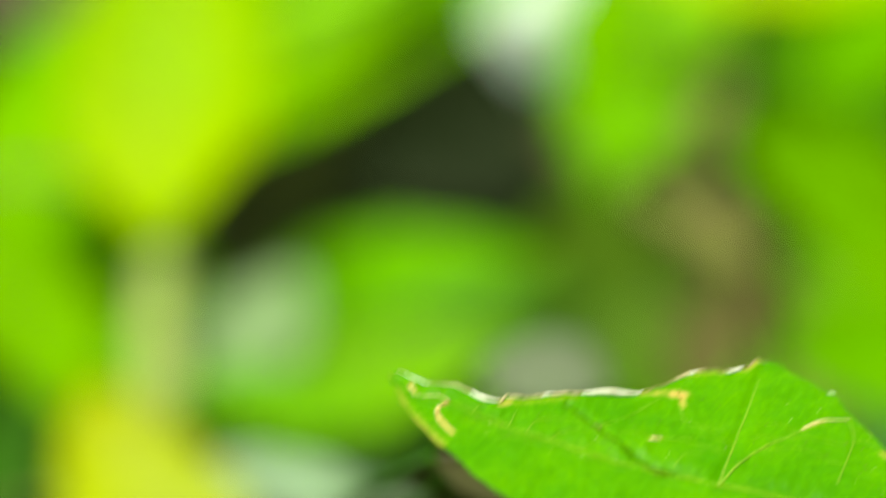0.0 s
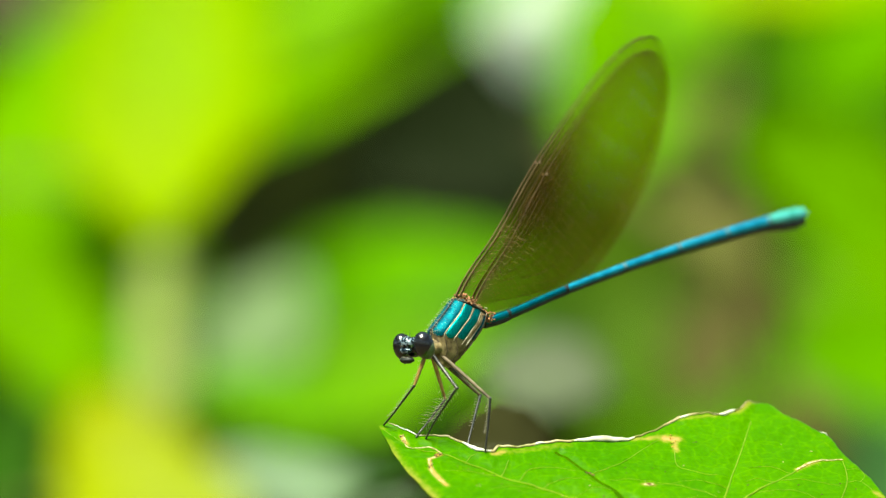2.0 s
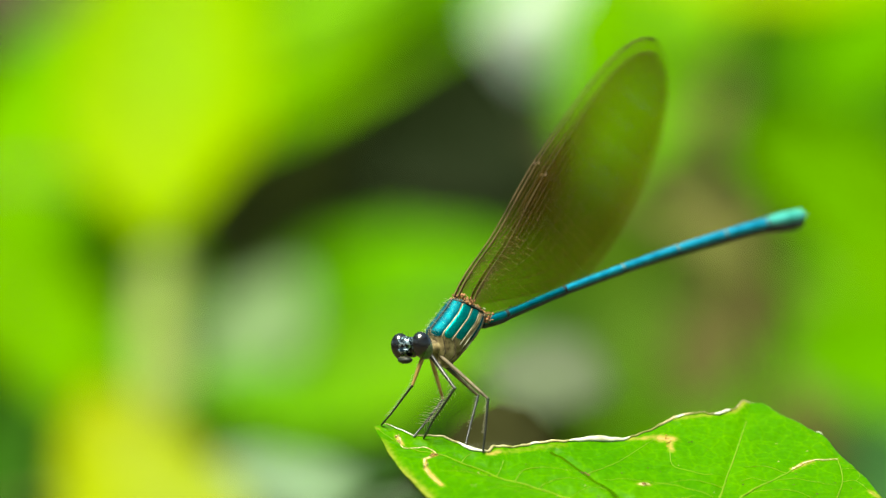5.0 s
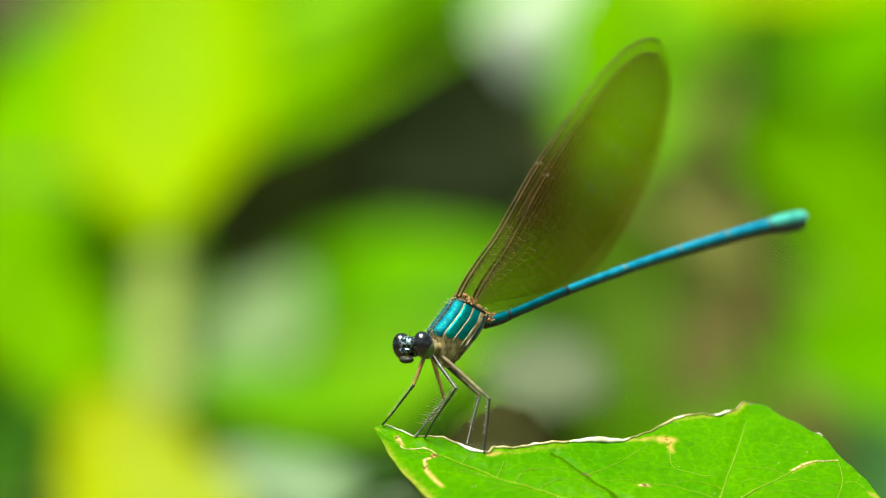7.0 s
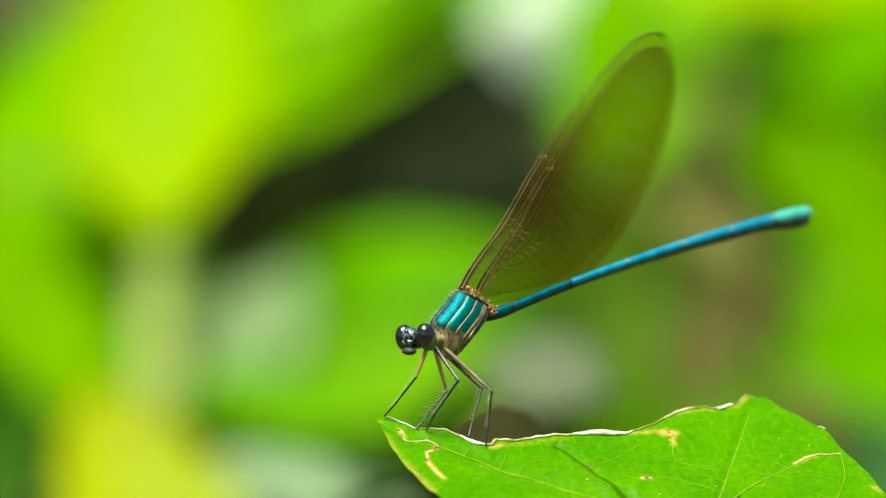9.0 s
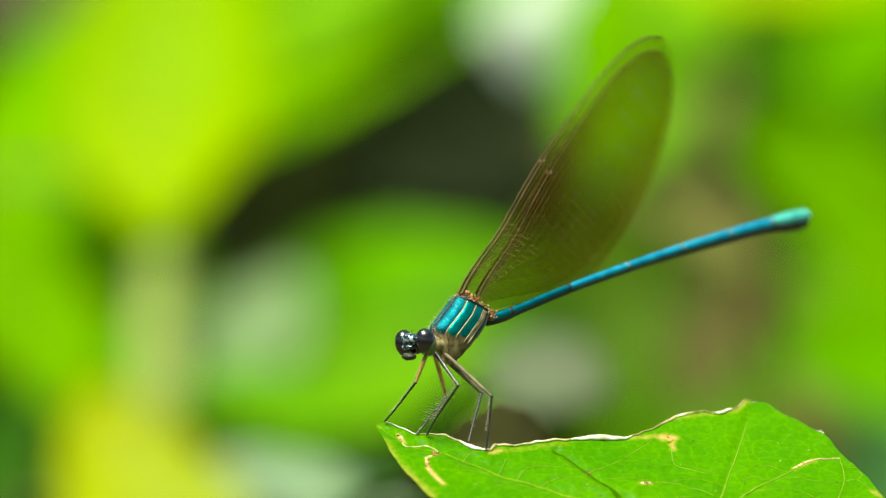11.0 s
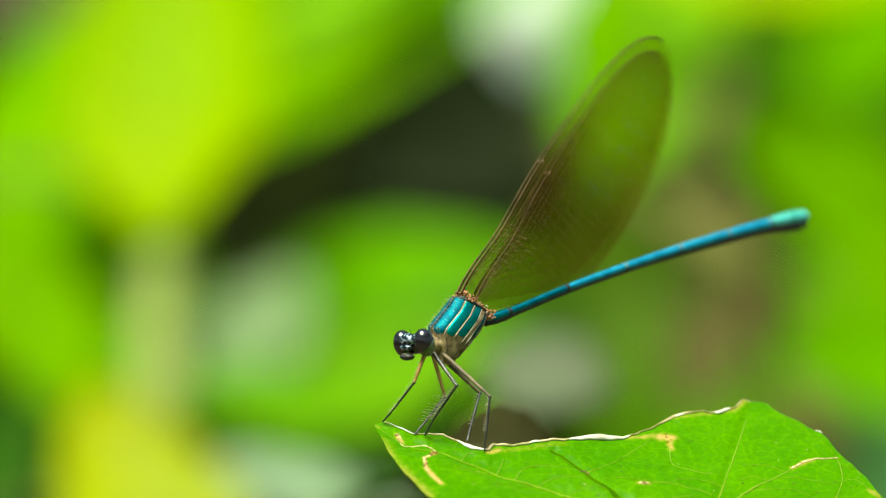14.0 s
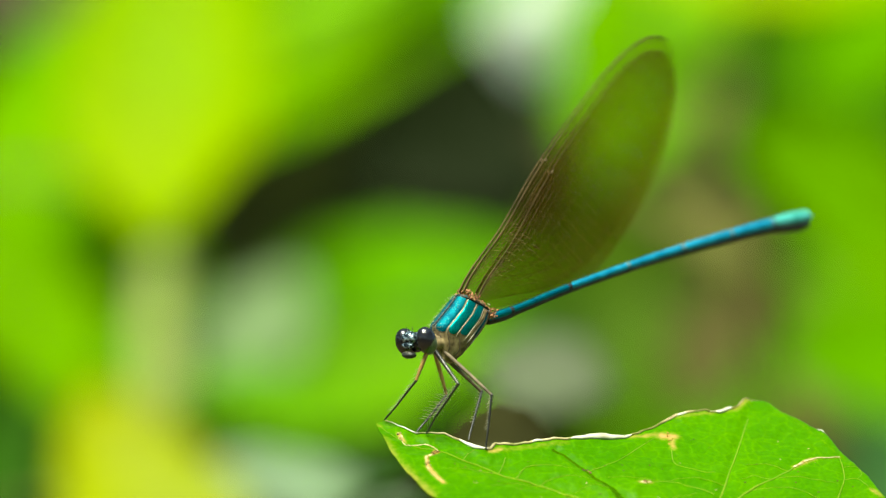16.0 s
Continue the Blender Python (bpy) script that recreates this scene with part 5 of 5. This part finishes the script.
def wing_pose(base, lean, sgn, target, twist=0.0):
    """Pose of a wing whose span points along target; at rest it stands in the insect's middle plane."""
    rest = (AXIS * 0.630 + UP * 0.777).normalized()
    rest = (Matrix.Rotation(radians(lean), 3, SIDE) @ rest).normalized()
    rear = rest.cross(SIDE).normalized()
    if rear.dot(AXIS) < 0:
        rear = -rear
    m = Matrix((rest, rear, rest.cross(rear))).transposed()
    rest0 = (AXIS * 0.630 + UP * 0.777).normalized()
    swing = rest0.rotation_difference(Vector(target).normalized()).to_matrix()
    feather = Matrix.Rotation(radians(twist), 3, Vector(target).normalized())
    return Matrix.Translation(base) @ (feather @ swing @ m).to_4x4()


REST = (AXIS * 0.630 + UP * 0.777).normalized()
AHEAD = (Matrix.Rotation(radians(3.0), 3, SIDE) @ REST).normalized()
insect, wings = damselfly()


def motions():
    walk(leafy_twig, [
    (0.000, pose(0.18760, 0.00000, 0.86060, 0, 1.61, 0)),
    (0.100, pose(0.18670, 0.00000, 0.86034, 0, 1.18, 0)),
    (0.200, pose(0.18768, 0.00000, 0.86154, 0, 1.28, 0)),
    (0.300, pose(0.18690, 0.00000, 0.86151, 0, 1.02, 0)),
    (0.400, pose(0.18733, 0.00000, 0.86117, 0, 1.19, 0)),
    (0.500, pose(0.18712, 0.00000, 0.85907, 0, 1.72, 0)),
    (0.600, pose(0.18706, 0.00000, 0.85868, 0, 1.61, 0)),
    (0.650, pose(0.18641, 0.00000, 0.85907, 0, 1.03, 0)),
    (0.700, pose(0.18558, 0.00000, 0.86163, 0, -0.49, 0)),
    (0.733, pose(0.18548, 0.00000, 0.85934, 0, -0.36, 0)),
    (0.800, pose(0.18687, 0.00000, 0.85934, 0, 0.02, 0)),
    (0.900, pose(0.18774, 0.00000, 0.86079, 0, 0.46, 0)),
    (1.000, pose(0.18619, 0.00000, 0.86292, 0, -0.96, 0)),
    (1.100, pose(0.18728, 0.00000, 0.86147, 0, -0.21, 0)),
    (1.200, pose(0.18676, 0.00000, 0.86081, 0, -0.11, 0)),
    (1.300, pose(0.18623, 0.00000, 0.86111, 0, -0.28, 0)),
    (1.400, pose(0.18798, 0.00000, 0.86091, 0, -0.01, 0)),
    (1.500, pose(0.18707, 0.00000, 0.86097, 0, -0.12, 0)),
    (2.000, pose(0.18740, 0.00000, 0.86044, 0, 0.01, 0)),
    (2.500, pose(0.18740, 0.00000, 0.86065, 0, 0.00, 0)),
    (3.000, pose(0.18700, 0.00000, 0.86012, 0, 0.13, 0)),
    (3.500, pose(0.18706, 0.00000, 0.86140, 0, -0.23, 0)),
    (4.000, pose(0.18703, 0.00000, 0.86044, 0, 0.01, 0)),
    (4.200, pose(0.18700, 0.00000, 0.86023, 0, 0.12, 0)),
    (6.300, pose(0.18684, 0.00000, 0.86164, 0, -0.46, 0)),
    (6.500, pose(0.18682, 0.00000, 0.86102, 0, -0.09, 0)),
    (7.000, pose(0.18691, 0.00000, 0.86034, 0, 0.01, 0)),
    (7.500, pose(0.18694, 0.00000, 0.86113, 0, -0.09, 0)),
    (8.000, pose(0.18707, 0.00000, 0.86063, 0, 0.00, 0)),
    (8.500, pose(0.18707, 0.00000, 0.86054, 0, 0.00, 0)),
    (9.000, pose(0.18712, 0.00000, 0.86075, 0, 0.13, 0)),
    (11.500, pose(0.18707, 0.00000, 0.86054, 0, 0.00, 0)),
    (12.000, pose(0.18675, 0.00000, 0.86076, 0, 0.02, 0)),
    (12.500, pose(0.18696, 0.00000, 0.86046, 0, 0.00, 0)),
    (13.000, pose(0.18689, 0.00000, 0.86063, 0, 0.00, 0)),
    (13.500, pose(0.18689, 0.00000, 0.86080, 0, 0.01, 0)),
    (14.000, pose(0.18689, 0.00000, 0.86063, 0, 0.00, 0)),
    (14.500, pose(0.18707, 0.00000, 0.86080, 0, 0.01, 0)),
    (15.000, pose(0.18691, 0.00000, 0.86080, 0, 0.01, 0)),
    (15.500, pose(0.18716, 0.00000, 0.86063, 0, 0.00, 0)),
    (16.000, pose(0.18709, 0.00000, 0.86071, 0, 0.01, 0)),
    ])
    walk(insect, [
    (0.000, pose(-0.08444, -0.00400, 0.96817, 0, 10.00, 0)),
    (0.200, pose(-0.06957, -0.00400, 0.96221, 0, 10.00, 0)),
    (0.300, pose(-0.04576, -0.00400, 0.94555, 0, 10.00, 20)),
    (0.333, pose(-0.04140, -0.00400, 0.93453, 0, 12.00, 20)),
    (0.367, pose(-0.03605, -0.00400, 0.92323, 0, 12.00, 20)),
    (0.400, pose(-0.02831, -0.00400, 0.91519, 0, 12.00, 20)),
    (0.433, pose(-0.01660, -0.00400, 0.91074, 0, 10.00, 20)),
    (0.467, pose(-0.00569, -0.00400, 0.90763, 0, 9.00, 20)),
    (0.500, pose(0.00235, -0.00400, 0.90495, 0, 9.00, 20)),
    (0.533, pose(0.00910, -0.00400, 0.90214, 0, 8.00, 16)),
    (0.567, pose(0.01130, -0.00400, 0.89848, 0, 6.00, 10)),
    (0.600, pose(0.00935, -0.00400, 0.89360, 0, 4.00, 5)),
    (0.633, pose(0.00488, -0.00400, 0.88750, 0, 0.00, 0)),
    (0.667, pose(0.00087, -0.00400, 0.88254, 0, -2.00, 0)),
    (0.700, pose(-0.00155, -0.00400, 0.87986, 0, -1.82, 0)),
    (0.800, pose(-0.00155, -0.00400, 0.87804, 0, -10.28, 0)),
    (0.900, pose(-0.00057, -0.00400, 0.88159, 0, -3.61, 0)),
    (1.000, pose(-0.00214, -0.00400, 0.87972, 0, -6.01, 0)),
    (1.100, pose(-0.00195, -0.00400, 0.88009, 0, -2.67, 0)),
    (1.200, pose(-0.00160, -0.00400, 0.87995, 0, -1.93, 0)),
    (1.300, pose(-0.00217, -0.00400, 0.87972, 0, -1.74, 0)),
    (1.400, pose(-0.00116, -0.00400, 0.88037, 0, -1.06, 0)),
    (1.500, pose(-0.00132, -0.00400, 0.88020, 0, -0.95, 0)),
    (2.000, pose(-0.00103, -0.00400, 0.88006, 0, -0.79, 0)),
    (2.500, pose(-0.00099, -0.00400, 0.88027, 0, -0.36, 0)),
    (3.000, pose(-0.00122, -0.00400, 0.88020, 0, -0.39, 0)),
    (3.500, pose(-0.00148, -0.00400, 0.88036, 0, -0.35, 0)),
    (4.000, pose(-0.00118, -0.00400, 0.88016, 0, -0.42, 0)),
    (4.200, pose(-0.00118, -0.00400, 0.88016, 0, -0.42, 0)),
    (6.300, pose(-0.00145, -0.00400, 0.87983, 0, -0.81, 0)),
    (6.500, pose(-0.00126, -0.00400, 0.88047, 0, -0.26, 0)),
    (7.000, pose(-0.00115, -0.00400, 0.88007, 0, -0.32, 0)),
    (7.500, pose(-0.00119, -0.00400, 0.88057, 0, -0.03, 0)),
    (8.000, pose(-0.00101, -0.00400, 0.88032, 0, -0.23, 0)),
    (8.500, pose(-0.00097, -0.00400, 0.88030, 0, -0.22, 0)),
    (9.000, pose(-0.00096, -0.00400, 0.88092, 0, 0.24, 0)),
    (11.500, pose(-0.00094, -0.00400, 0.88032, 0, -0.12, 0)),
    (12.000, pose(-0.00132, -0.00400, 0.88049, 0, 0.03, 0)),
    (12.500, pose(-0.00113, -0.00400, 0.88030, 0, 0.00, 0)),
    (13.000, pose(-0.00114, -0.00400, 0.88043, 0, 0.05, 0)),
    (13.500, pose(-0.00116, -0.00400, 0.88059, 0, 0.15, 0)),
    (14.000, pose(-0.00112, -0.00400, 0.88036, 0, -0.04, 0)),
    (14.500, pose(-0.00105, -0.00400, 0.88061, 0, 0.17, 0)),
    (15.000, pose(-0.00112, -0.00400, 0.88061, 0, 0.16, 0)),
    (15.500, pose(-0.00086, -0.00400, 0.88044, 0, 0.10, 0)),
    (16.000, pose(-0.00096, -0.00400, 0.88054, 0, 0.27, 0)),
    ])
    # spans of the left and right wings at each stroke: x, y (away), z; and how far the right ones feather, in degrees
    strokes = [
        (0.0, (0.2, -0.8, 0.5), (-0.5, 0.7, 0.5)), (0.4, (0.5, -0.6, 0.6), (-0.3, 0.7, 0.6)), (0.467, (-0.2, -0.93, 0.25), (-0.45, 0.8, 0.3)), (0.5, (-0.33, -0.9, -0.25), (-0.65, 0.71, -0.25)),
        (0.533, (-0.33, -0.76, -0.55), (-0.6, 0.6, -0.5)), (0.567, (0.3, -0.7, 0.6), (-0.3, 0.6, 0.7)), (0.6, (0.35, -0.3, 0.85), (0.05, 0.5, 0.85)), (0.633, (0.35, 0.1, 0.9), (0.2, 0.4, 0.9)),
        (0.667, (0.1, -0.95, 0.3), (-0.5, 0.85, 0.2), 25), (0.7, (0.2, -0.5, 0.8), (-0.1, 0.6, 0.75), 25), (0.733, (0.38, 0.1, 0.9), (0.3, 0.4, 0.85)), (0.767, (0.15, -0.7, 0.7), (-0.1, 0.6, 0.79), -30),
        (0.8, (0.36, 0.0, 0.88), (0.15, 0.5, 0.82), -25), (0.833, (0.46, 0.30, 0.83), (0.40, 0.42, 0.8)), (0.867, tuple(REST), tuple(REST)), (0.967, tuple(AHEAD), tuple(AHEAD)), (1.067, tuple(AHEAD), tuple(AHEAD)), (1.3, tuple(REST), tuple(REST)),
        (3.3, tuple(REST), tuple(REST)), (3.4, (0.55, 0.36, 0.77), (0.50, 0.47, 0.76)), (3.5, (0.515, 0.14, 0.825), (0.22, 0.78, 0.57), -34), (3.6, (0.535, -0.06, 0.86), (-0.085, 0.69, 0.72), -16),
        (3.667, (0.55, 0.22, 0.80), (0.28, 0.62, 0.73), -15), (3.7, (0.54, 0.30, 0.78), (0.42, 0.54, 0.74)), (3.8, tuple(REST), tuple(REST)),
        (6.0, tuple(REST), tuple(REST)), (6.1, (0.545, 0.14, 0.825), (0.22, 0.78, 0.57), -45), (6.2, (0.545, 0.06, 0.84), (-0.02, 0.70, 0.715), -34), (6.3, (0.54, 0.30, 0.78), (0.40, 0.55, 0.74)), (6.4, tuple(REST), tuple(REST)),
        (16.0, tuple(REST), tuple(REST))]
    # the near hindwing flicks out further than the forewing before it
    flick = {3.5: (0.70, -0.35, 0.62), 3.6: (0.07, -0.97, 0.22), 3.667: (0.07, -0.97, 0.22), 3.7: (0.28, -0.88, 0.38),
             6.1: (0.70, -0.35, 0.62), 6.2: (0.07, -0.97, 0.22), 6.3: (0.28, -0.88, 0.38)}
    for w, base, sgn, lean, name in wings:
        if sgn > 0 and "hind" in name:
            walk(w, [(t, wing_pose(base, lean, sgn, flick.get(t, left), 28.0 if t in (3.6, 3.667, 6.2) else 0.0)) for t, left, right, *twist in strokes])
            continue
        walk(w, [(t, wing_pose(base, lean, sgn, left if sgn > 0 else right, twist[0] if twist and sgn < 0 else 0.0)) for t, left, right, *twist in strokes])


motions()
